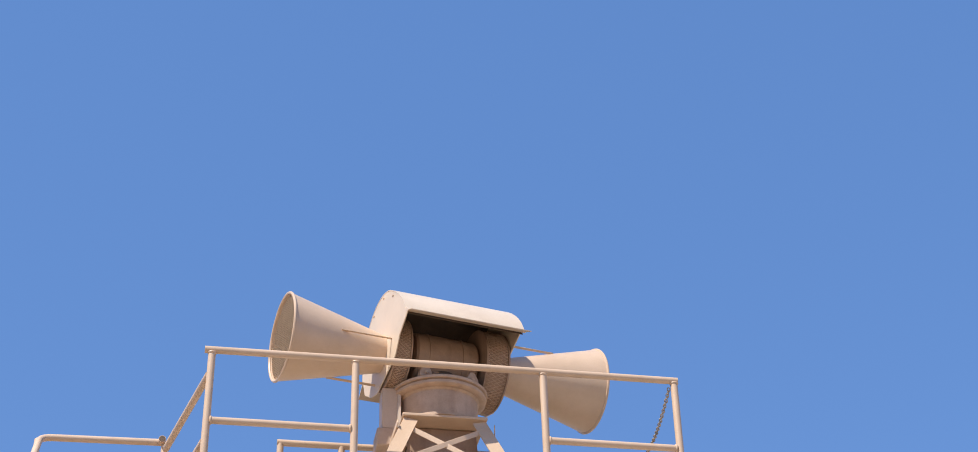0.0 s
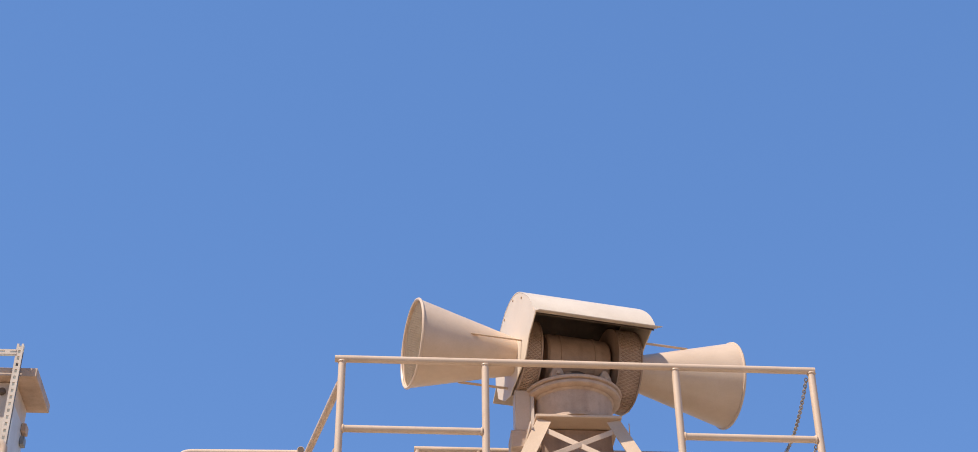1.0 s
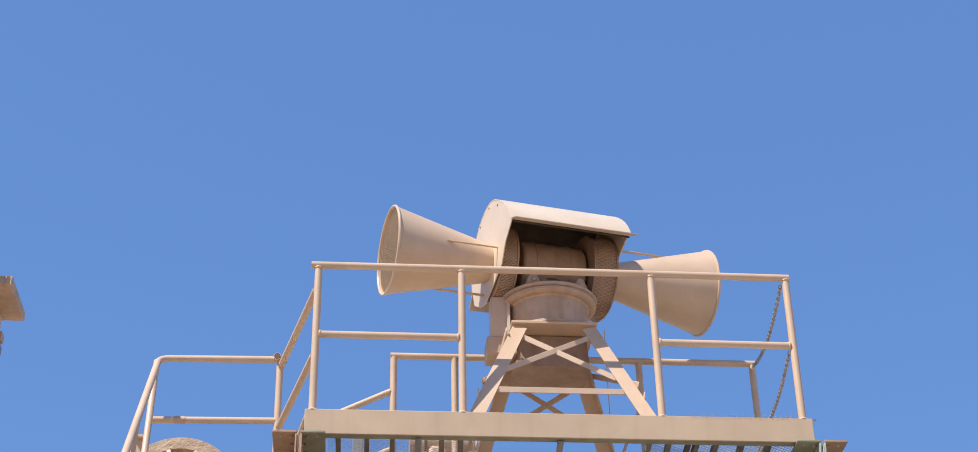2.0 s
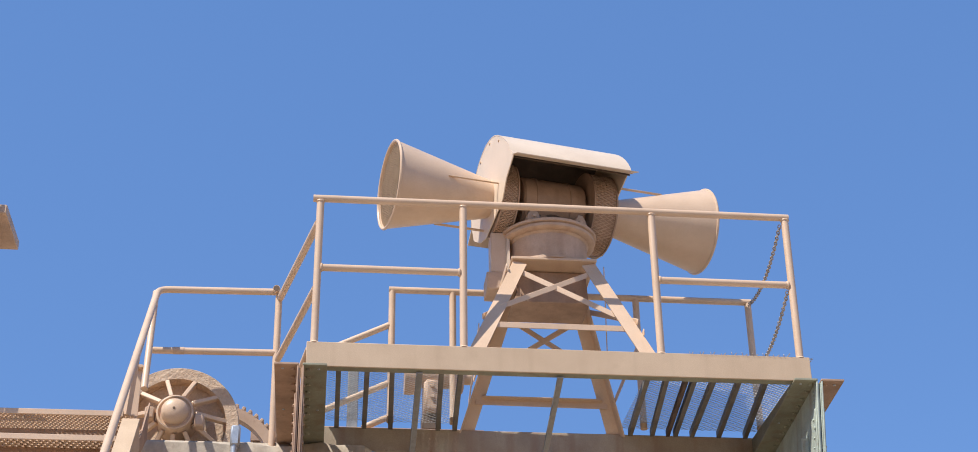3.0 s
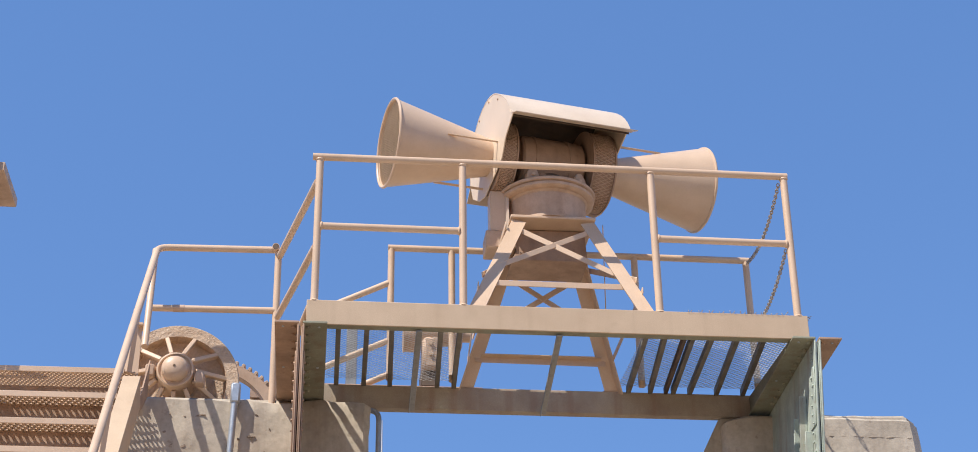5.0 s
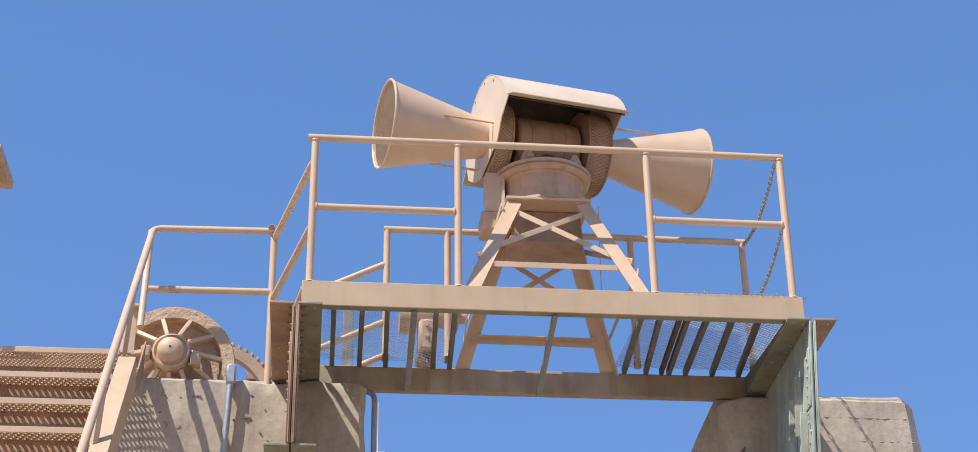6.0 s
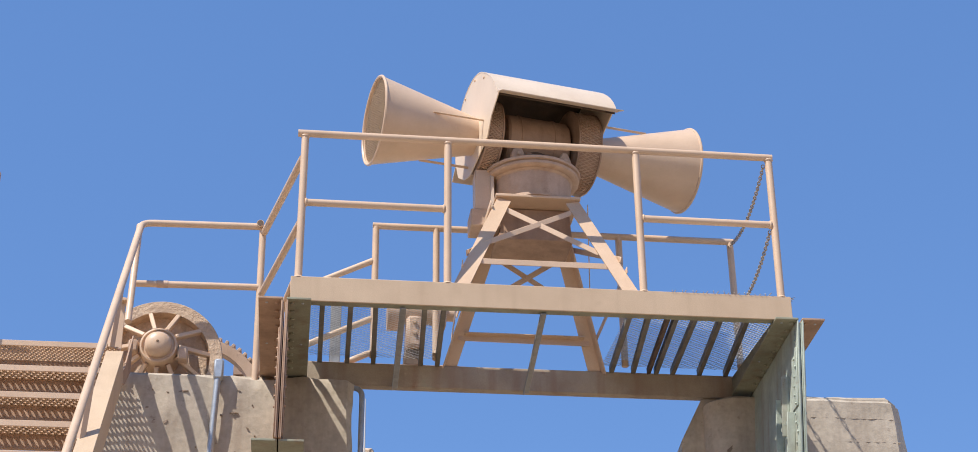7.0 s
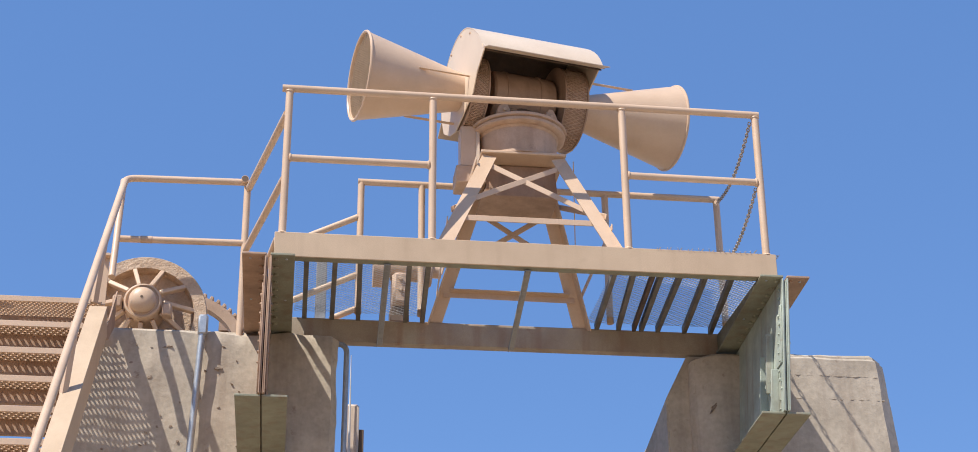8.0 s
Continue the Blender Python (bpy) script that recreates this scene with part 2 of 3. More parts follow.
def angle_iron(p, q, inward, w=0.06, t=0.008, bm=None):
    """An L-shaped steel section from p to q; inward points to where both legs lie."""
    bm = bm or bmesh.new()
    p, q = Vector(p), Vector(q)
    d = (q - p).normalized()
    a = Vector((inward[0], 0, 0))
    b = Vector((0, inward[1], 0))
    a = (a - d * a.dot(d)).normalized()
    b = (b - d * b.dot(d)).normalized()
    prof = [(0, 0), (w, 0), (w, t), (t, t), (t, w), (0, w)]
    r1 = [bm.verts.new(p + a * i + b * j) for i, j in prof]
    r2 = [bm.verts.new(q + a * i + b * j) for i, j in prof]
    for i in range(6):
        bm.faces.new((r1[i], r1[(i + 1) % 6], r2[(i + 1) % 6], r2[i]))
    bm.faces.new(r1[::-1])
    bm.faces.new(r2)
    return bm


def expanded(origin, ex, ey, length, width, lwd=0.048, swd=0.016, strand=0.030, thick=0.0018):
    """Expanded-metal sheet: zigzag strands that meet in diamonds. ex, ey: unit directions."""
    o, ex, ey = np.array(origin, float), np.array(ex, float), np.array(ey, float)
    ez = np.cross(ex, ey)
    verts, faces = [], []
    rows = int(width / swd)
    cols = int(length / (lwd / 2))
    for j in range(rows):
        for i in range(cols):
            for sign in ((1,) if (i + j) % 2 else (-1,)):
                y0 = (j + 0.5) * swd - sign * swd / 2
                y1 = (j + 0.5) * swd + sign * swd / 2
                a = o + ex * (i * lwd / 2) + ey * y0
                b = o + ex * ((i + 1) * lwd / 2) + ey * y1
                s = (ey * 0.92 + ez * 0.39) * strand / 2
                u = (ez * 0.92 - ey * 0.39) * thick / 2
                k = len(verts)
                for base in (a, b):
                    verts += [base - s - u, base + s - u, base + s + u, base - s + u]
                for q in range(4):
                    faces.append((k + q, k + (q + 1) % 4, k + 4 + (q + 1) % 4, k + 4 + q))
    me = bpy.data.meshes.new("mesh_sheet")
    me.from_pydata([tuple(v) for v in verts], [], faces)
    bm = bmesh.new()
    bm.from_mesh(me)
    bpy.data.meshes.remove(me)
    return bm


def bolts(points, axis, r=0.014, h=0.014, bm=None):
    """Hexagon bolt heads standing out along an axis."""
    bm = bm or bmesh.new()
    for p in points:
        lathe([(0, r), (h * 0.8, r), (h, r * 0.8)], 6, bm, axis[-1], at=p) if axis[0] != "-" else lathe([(0, r), (-h * 0.8, r), (-h, r * 0.8)], 6, bm, axis[-1], at=p)
    return bm

# ---- ground and piers ----
YF, YW = 9.26, 10.52                      # front beam, face of the piers
ZB, ZT, ZR = 5.678, 5.849, 6.925          # underside and top of the platform beams, handrail
bm = bmesh.new()
bmesh.ops.create_grid(bm, x_segments=60, y_segments=60, size=1500)
for v in bm.verts:
    if v.co.length > 40:
        v.co.z += 0.6 * noise.noise(v.co * 0.02)
solo("ground", bm, EARTH, "pale dusty gravel and earth ground", "ground", "structure")


def rough_block(poly, z0, z1, seed, step=0.10, lean=0.0, amp=0.011):
    """A cast concrete block: plan outline drawn up, walls cut in a grid and worn."""
    bm = bmesh.new()
    pts = []
    k = len(poly)
    for i in range(k):
        a, b = Vector(poly[i]), Vector(poly[(i + 1) % k])
        m = max(1, int((b - a).length / step))
        pts += [a.lerp(b, j / m) for j in range(m)]
    n = len(pts)
    cx = sum(p.x for p in pts) / n
    zs = [z0, z0 + (z1 - z0) * 0.4] + [z1 - 1.9 + 1.9 * i / 16 for i in range(17)]
    zs[-1] = z1 - 0.018
    zs.append(z1)
    rings = []
    for zi, z in enumerate(zs):
        inset = 0.016 if zi == len(zs) - 1 else 0.0
        ring = []
        for p in pts:
            q = Vector((p.x, p.y, z))
            if q.x > cx + 0.4:
                q.x += lean * (z1 - z) * min(1.0, (q.x - cx - 0.4) / 0.4)
            o = noise.noise_vector(q * 3.1 + Vector((seed, 0, 0))) * amp + noise.noise_vector(q * 9.0) * amp * 0.5
            q += Vector((o.x, o.y, o.z * 0.8))
            if z > z1 - 0.25:
                q += noise.noise_vector(q * 14.0) * amp * 1.3
            if inset:
                q.x -= math.copysign(inset, p.x - cx)
                q.y += inset
            ring.append(bm.verts.new(q))
        rings.append(ring)
    for a, b in zip(rings, rings[1:]):
        for j in range(n):
            bm.faces.new((a[j], a[(j + 1) % n], b[(j + 1) % n], b[j]))
    bm.faces.new(rings[-1])
    return bm


def corner(cx, cy, r, a0, a1, n=6):
    return [(cx + r * math.cos(radians(a0 + (a1 - a0) * i / n)), cy + r * math.sin(radians(a0 + (a1 - a0) * i / n))) for i in range(n + 1)]


left_pier = thing("concrete_pier", (-0.5, 11.5, 0), "weathered tan concrete pier under the siren platform, sunlit face", "pier", "concrete piers", "structure")
part("pier_face", rough_block([(-1.60, 10.80), (-1.60, YW), (0.30, YW), (0.34, YW + 0.05), (0.34, 10.80)], 0.0, 5.63, 3.0, amp=0.017), CONCRETE, left_pier)
part("pier_body", rough_block([(-1.60, 14.0), (-1.60, 10.802), (0.34, 10.802), (0.34, 14.0)], 0.0, 5.18, 5.0), CONCRETE, left_pier)
part("pier_block", rough_block([(-0.36, 11.3), (-0.36, 10.805), (0.335, 10.805), (0.335, 11.3)], 5.182, 5.60, 8.0), CONCRETE, left_pier)
right_pier = thing("concrete_pier", (3.6, 11.5, 0), "tan concrete pier with a rounded nose, shaded by the platform", "pier", "concrete piers", "structure")
outline = [(3.12, 13.0), (3.02, 11.55), (2.95, 11.0)] + corner(3.20, YW + 0.27, 0.27, 188, 270)[1:] + [(4.33, YW), (4.43, YW + 0.12), (4.46, 13.0)]
part("pier_body", rough_block(outline, 0.0, 5.61, 11.0, lean=0.11, amp=0.006), CONCRETE, right_pier)
wing = bmesh.new()
rings = []
for y, pts in ((10.75, [(2.951, 5.668), (2.775, 5.33), (2.775, 0.0), (3.4, 0.0), (3.4, 5.668)]),
               (11.30, [(2.960, 5.60), (2.700, 5.02), (2.700, 0.0), (3.4, 0.0), (3.4, 5.60)])):
    rings.append([wing.verts.new((x, y, z)) for x, z in pts])
for j in range(5):
    wing.faces.new((rings[0][j], rings[0][(j + 1) % 5], rings[1][(j + 1) % 5], rings[1][j]))
wing.faces.new(rings[0])
wing.faces.new(rings[1])
bmesh.ops.bevel(wing, geom=wing.edges[:], offset=0.010, segments=2, affect="EDGES")
part("pier_wing", wing, CONCRETE, right_pier, "sloping concrete wing with a sunlit side")
part("pier_cap", rough_block([(3.50, 12.6), (3.50, YW + 0.02), (4.32, YW + 0.02), (4.41, YW + 0.13), (4.43, 12.6)], 5.612, 5.640, 13.0), CONCRETE, right_pier, "pale cement capping")

rnd = random.Random(21)
for z, x0, x1 in ((5.465, 3.46, 4.34), (5.285, 3.50, 4.37)):
    b = bmesh.new()
    n = 34
    rows = []
    for i in range(n + 1):
        x = x0 + (x1 - x0) * i / n
        h = rnd.uniform(0.0012, 0.003)
        y = YW - rnd.uniform(-0.004, 0.004)
        zz = z + rnd.uniform(-0.003, 0.003)
        rows.append([b.verts.new(v) for v in ((x, YW + 0.03, zz - h), (x, y, zz - h), (x, y, zz + h), (x, YW + 0.03, zz + h))])
    for p, q in zip(rows, rows[1:]):
        for j in range(4):
            b.faces.new((p[j], p[(j + 1) % 4], q[(j + 1) % 4], q[j]))
    b.faces.new(rows[0])
    b.faces.new(rows[-1])
    part("board_seam", b, CONCRETE, right_pier)


def spalls(spots, y, seed):
    """Shallow broken patches in a concrete face: flat ragged flakes."""
    b = bmesh.new()
    rr = random.Random(seed)
    for x, z, w, h, lean in spots:
        pts = []
        for i in range(11):
            a = 2 * math.pi * i / 11
            k = rr.uniform(0.55, 1.15)
            u, v = w * k * math.cos(a), h * k * math.sin(a)
            pts.append((x + u * math.cos(lean) - v * math.sin(lean), z + u * math.sin(lean) + v * math.cos(lean)))
        prism(pts, "y", y - rr.uniform(0.006, 0.012), y + 0.02, 0, b)
    return b


chips = [(rnd.uniform(-1.25, -0.30), rnd.uniform(4.3, 5.56), rnd.uniform(0.004, 0.014), rnd.uniform(0.003, 0.008), rnd.uniform(-0.6, 0.6)) for i in range(34)]
chips += [(-0.98, 5.36, 0.035, 0.016, 0.1), (-0.96, 5.27, 0.018, 0.010, 0.4), (-0.50, 5.35, 0.030, 0.010, 0.1), (-0.86, 5.50, 0.040, 0.007, 0.2)]
part("spall", spalls(chips, YW, 4), PIT, left_pier, "dark broken pits in the concrete")
part("spall", spalls([(3.075, 5.20, 0.050, 0.014, 0.95), (3.13, 5.30, 0.016, 0.006, 1.2), (3.30, 5.33, 0.010, 0.007, 0.2), (3.22, 5.06, 0.012, 0.006, 0.5)], YW + 0.028, 9), PIT, right_pier, "dark gouge in the rounded nose")

# ---- girders ----


def girder(x, left_mat, right_mat, web_mat, lab, clips, skew):
    g = thing("steel_girder", (x, YF, 4.71), lab, "girder", "platform girders")
    z0, z1 = 4.715, ZB - 0.006
    y0, y1 = 9.20, YW + 0.15
    rnd = random.Random(int(x * 100) + 7)

    def gp(name, bm, mat):
        for v in bm.verts:
            v.co.x += skew * (v.co.y - y0) - skew * 1.2 * (z1 - v.co.z)
        return part(name, bm, mat, g)

    for s, m in ((-1, left_mat), (1, right_mat)):
        lo, hi = sorted((x + s * 0.012, x + s * 0.168))
        gp("top_flange", box((lo, y0, z1 - 0.016), (hi, y1, z1), 0.003), m)
        lo, hi = sorted((x + s * 0.012, x + s * 0.022))
        gp("web", box((lo, y0 + 0.003, z0 + 0.0165), (hi, y1, z1 - 0.0165), 0.002), web_mat)
        lo, hi = sorted((x + s * 0.003, x + s * 0.0115))
        gp("web_filler", box((lo, y0 + 0.012, z0 + 0.0165), (hi, y1, z1 - 0.03), 0.002), web_mat)
        lo, hi = sorted((x + s * 0.004, x + s * 0.162))
        gp("bottom_flange", box((lo, y0 + 0.03, z0), (hi, YW + 0.02, z0 + 0.016), 0.003), GREEN)
        lo, hi = sorted((x + s * 0.0225, x + s * 0.030))
        gp("splice_plate", box((lo, y0 + 0.02, z0 + 0.05 + 0.3 * clips), (hi, y0 + 0.16, z1 - 0.20), 0.003), web_mat)
        for i in range(14):
            p = (x + s * (0.031 if 2 < i < 11 else 0.0225), y0 + 0.06 + rnd.uniform(-0.01, 0.03), z0 + 0.05 + i * 0.064)
            gp("rivet", bolts([p], "x" if s > 0 else "-x", rnd.uniform(0.007, 0.012), 0.009), web_mat)
        for i in range(10):
            p = (x + s * 0.050, y0 + 0.06 + i * 0.125, z1 - 0.016)
            gp("rivet", bolts([p], "-z", 0.015, 0.014), m)
        for yy in (0.06, 0.75):
            gp("bolt", bolts([(x + s * 0.115, y0 + yy, z1 - 0.016)], "-z", 0.009, 0.006), ZINC)
        if clips and s < 0:
            for yy, za, zb in ((0.13, 0.02, 0.34), (0.27, 0.22, 0.64), (0.44, 0.12, 0.54)):
                gp("clip_angle", box((x - 0.075, y0 + yy, z0 + za), (x - 0.0225, y0 + yy + 0.012, z0 + zb), 0.003), web_mat)
                gp("clip_angle", box((x - 0.034, y0 + yy + 0.0125, z0 + za), (x - 0.0225, y0 + yy + 0.085, z0 + zb), 0.003), web_mat)
                for k in range(3 if zb < 0.4 else 4):
                    gp("rivet", bolts([(x - 0.034, y0 + yy + 0.05, z0 + za + 0.06 + 0.10 * k)], "-x", 0.017, 0.034), web_mat)
    return g


girder(-0.165, BROWN, GREEN, BROWN, "riveted brown and green steel girder end on the pier", 0, 0.0)
girder(3.235, GREEN, BROWN, PALE_GREEN, "flaking pale green steel girder end beside the pier", 1, 0.062)

# ---- platform ----
XL, XR = -0.135, 3.205
platform = thing("siren_platform", (1.53, YF, ZB), "tan steel platform with expanded metal decking", "platform")
part("front_beam", box((XL, YF, ZB), (XR, YF + 0.012, ZT), 0.003), BEAM, platform, "sunlit tan channel beam")
part("beam_flange", box((XL, YF + 0.0125, ZB), (XR, YF + 0.075, ZB + 0.011), 0.002), GREEN, platform)
part("beam_flange", box((XL, YF + 0.0125, ZT - 0.011), (XR, YF + 0.075, ZT), 0.002), BEAM, platform)
YW2 = 10.735                              # web of the rear channel, facing the front
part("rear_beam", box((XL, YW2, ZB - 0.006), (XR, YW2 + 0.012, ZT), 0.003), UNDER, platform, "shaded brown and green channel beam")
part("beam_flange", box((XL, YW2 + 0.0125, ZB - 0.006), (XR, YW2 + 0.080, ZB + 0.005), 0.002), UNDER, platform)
part("beam_flange", box((XL, YW2 + 0.0125, ZT - 0.011), (XR, YW2 + 0.080, ZT), 0.002), BROWN, platform)
for x0, x1 in ((XL + 0.001, XL + 0.013), (XR - 0.013, XR - 0.001)):
    part("end_beam", box((x0, YF + 0.076, ZB + 0.012), (x1, YW2 - 0.001, ZT - 0.012), 0.002), GREEN, platform)
DECK = ZT + 0.043
JOISTS = [(0.078, 0.091, JOIST), (0.265, 0.289, JOIST), (0.426, 0.484, JOIST), (0.75, 0.83, JOIST), (0.878, 0.949, JOIST),
          (2.133, 2.239, JOIST), (2.259, 2.41, JOIST), (2.398, 2.519, DARK), (2.453, 2.575, JOIST), (2.586, 2.696, JOIST), (2.757, 2.904, JOIST), (2.939, 3.106, JOIST)]
JY0, JY1 = YF + 0.10, YW2 - 0.002
for xa, xb, m in JOISTS:
    # each joist splays a little: its line is carried to the two beams
    xa, xb = xa * 1.023, (xa + (xb - xa) * 0.836) * 1.023
    k = (xb - xa) / 1.243
    p, q = xa + k * (JY0 - 9.553), xa + k * (JY1 - 9.553)
    part("joist", bar((p, JY0, ZT + 0.014), (q, JY1, ZT + 0.014), 0.034 if m is JOIST else 0.028, 0.050), m, platform)
for xa, xb in ((0.598, 0.645), (1.521, 1.618)):
    part("hanger_angle", bar((xa, YF + 0.03, ZB - 0.014), (xb, YW2 + 0.01, ZB - 0.014), 0.042, 0.010), STEEL, platform, "bare steel strap under the beams")
    part("hanger_angle", bar((xa - 0.018, YF + 0.03, ZB - 0.028), (xb - 0.018, YW2 + 0.01, ZB - 0.028), 0.006, 0.018), STEEL, platform)
part("decking", expanded((0.01, JY0, DECK), (1, 0, 0), (0, 1, 0), 0.95, 1.374, strand=0.023), GALV, platform, "expanded steel mesh decking", False)
part("decking", expanded((2.19, JY0, DECK), (1, 0, 0), (0, 1, 0), 1.09, 1.374, strand=0.026), GALV, platform, "expanded steel mesh decking", False)
rnd = random.Random(5)
for i in range(10):
    x = 2.40 + i * 0.072
    k = 0.6 + 0.06 * i
    for s_ in (-1, 1):
        part("mesh_stub", bar((x, YF + 0.03, ZT - 0.004), (x + s_ * 0.02 * k, YF - 0.010, ZT + rnd.uniform(0.004, 0.018) * k), 0.004, 0.004, bevel=0), RUST, platform)

# ---- railings ----
R = 0.026


def rail(name, pts, r=R, parent=None, mat=TAN, label=""):
    return part(name, sweep(pts, r), mat, parent, label)


front = thing("front_railing", (1.5, YF, ZT), "tan painted pipe railing along the platform front", "railing", "pipe railings")
YP = YF + 0.036
posts = [(-0.085, -0.088), (0.890, 0.888), (2.205, 2.205), (3.160, 3.150)]
for xt, xb in posts:
    rail("post", [(xb, YP, ZT), (xt, YP, ZR - 0.01)], parent=front)
    part("weld_collar", lathe([(0, 0.040), (0.006, 0.036), (0.012, 0.028)], 14, None, "z", at=(xb, YP, ZT)), TAN, front)
rail("top_rail", [(-0.135, YP, ZR + 0.012), (1.5, YP, ZR + 0.014), (3.185, YP, ZR + 0.010)], parent=front)
rail("mid_rail", [(-0.06, YP, 6.408), (0.866, YP, 6.408)], 0.025, front)
rail("mid_rail", [(2.23, YP, 6.406), (3.13, YP, 6.404)], 0.025, front)

for x, z in ((-0.060, 6.408), (0.862, 6.408), (2.232, 6.406), (3.126, 6.404)):
    part("weld_bead", lathe([(-0.008, 0.026), (-0.003, 0.031), (0.003, 0.031), (0.008, 0.026)], 14, None, "x", at=(x, YP, z)), TAN, front)
for xt, xb in posts:
    part("weld_bead", lathe([(-0.010, 0.027), (-0.003, 0.032), (0.004, 0.031)], 14, None, "z", at=(xt, YP, ZR - 0.012)), TAN, front)

back = thing("back_railing", (1.8, 10.62, ZT), "tan painted pipe railing along the platform back", "railing", "pipe railings")
YB = 10.62
for x in (0.475, 0.935, 2.35, 3.235):
    rail("post", [(x, YB, ZT), (x, YB, ZR - 0.01)], parent=back)
rail("top_rail", [(0.45, YB, ZR), (3.26, YB, ZR)], parent=back)
rail("stair_rail", [(0.463, 10.80, 5.959), (0.28, 10.80, 5.870)], 0.024, back)
for z0, x1 in ((6.628, -0.03), (6.156, -0.05)):
    rail("stair_rail", [(0.455, YB, z0), (x1, YB, z0 - 0.486 * (0.455 - x1))], 0.024, back)
rail("post", [(-0.03, YB, ZT), (-0.03, YB, 6.41)], 0.022, back)
for x in (0.15, 0.185):
    part("stair_hanger", bar((x, YB + 0.05, ZT), (x, YB + 0.05, 6.50), 0.016, 0.03), JOIST, back)

side = thing("landing_railing", (-0.8, 10.55, 5.63), "tan pipe railing of the stair landing, one pipe end open", "railing", "pipe railings")
YL = 10.56
top = bent([(-1.283, YL - 5.30, 1.00), (-1.262, YL, 6.83), (-0.38, YL, 6.842)], 0.09)
rail("top_rail", top, parent=side)
part("pipe_end", lathe([(0, 0.027), (-0.035, 0.027), (-0.035, 0.021), (0.0, 0.021)], 16, None, "y", closed=True, at=(-0.392, YL - 0.028, 6.842)), TAN, side, "open pipe end")
# dark disc painting the shade inside the open pipe
part("bore_shade", lathe([(-0.004, 0.023), (0.0, 0.023)], 16, None, "y", at=(-0.392, YL - 0.061, 6.842)), DARK, side)
rail("post", [(-0.365, YL, 5.60), (-0.372, YL, 6.83)], parent=side)
rail("post", [(-1.241, YL - 0.43, 5.85), (-1.275, YL - 0.01, 6.80)], 0.024, side)
rail("mid_rail", [(-1.275, YL - 0.03, 6.322), (-0.375, YL, 6.344)], 0.025, side)
part("mid_coupling", sweep([(-1.11, YL - 0.026, 6.326), (-1.03, YL - 0.023, 6.328)], 0.0275), TAN_OLD, side, "worn pipe coupling")
rail("sloping_rail", [(-0.36, YL - 0.02, 6.785), (-0.095, YP + 0.02, 6.755)], parent=side)
rail("sloping_rail", [(-0.355, YL - 0.02, 6.285), (-0.095, YP + 0.02, 6.26)], 0.025, side)
rail("sloping_rail", [(-0.30, YL - 0.3, 5.72), (-0.12, YP + 0.06, 5.84)], 0.022, side)


def chain(p, q, sag, label):
    c = thing("safety_chain", p, label, "chain", "safety chains")
    p, q = Vector(p), Vector(q)
    length = (q - p).length * 1.03
    n = int(length / 0.028)
    b = bmesh.new()
    for i in range(n):
        t = (i + 0.5) / n
        at = p.lerp(q, t) - Vector((0, 0, sag * 4 * t * (1 - t)))
        t2 = min(1, t + 0.01)
        d = (p.lerp(q, t2) - Vector((0, 0, sag * 4 * t2 * (1 - t2))) - at).normalized()
        s = d.orthogonal().normalized() if i % 2 else d.cross(d.orthogonal()).normalized()
        pts = [at + d * (0.020 * math.cos(a)) + s * (0.012 * math.sin(a)) for a in [2 * math.pi * j / 10 for j in range(10)]]
        sweep(pts, 0.0038, 5, b, closed=True)
    part("chain_run", b, RUST, c)
    return c


chain((3.13, YP + 0.03, 6.89), (3.235, YB - 0.03, 6.89), 0.10, "rusty steel chain across the platform side opening")
chain((3.13, YP + 0.03, 6.37), (3.235, YB - 0.03, 6.34), 0.088, "rusty steel chain hanging low across the side opening")

# ---- stair ----
stair = thing("steel_stair", (-1.7, 8.5, 2.6), "steep tan steel stair with mesh treads and pipe handrail", "stair")
SX = -1.285


def front_of(y):
    """Height of the stringers' front flange at a distance."""
    return 5.491 + (y - 9.891) * 1.052


for x in (SX, SX - 1.30):
    s = part("stringer", bar((x, 4.70, front_of(4.70)), (x, 9.95, front_of(9.95)), 0.115, 0.010, up=(0, -1, 1)), BEAM, stair)
    part("stringer_web", bar((x + 0.050, 4.785, front_of(4.70) - 0.078), (x + 0.050, 10.035, front_of(9.95) - 0.078), 0.010, 0.21, up=(0, -1, 1)), BEAM, s)
part("stringer_head", prism([(-1.392, 5.635), (-1.306, 5.697), (-1.306, 6.173), (-1.384, 6.173)], "y", 10.45, 10.46, 0.002), TAN, stair)
# brown stands in for the shade on the head web's side
part("stringer_head_web", prism([(9.96, 5.35), (10.22, 5.42), (10.50, 5.62), (10.50, 5.90), (10.20, 5.57)], "x", SX + 0.042, SX + 0.052, 0.002), BROWN, stair)
part("handrail_bracket", box((SX - 0.08, 10.40, 6.130), (SX - 0.01, 10.518, 6.146), 0.002), TAN, stair)


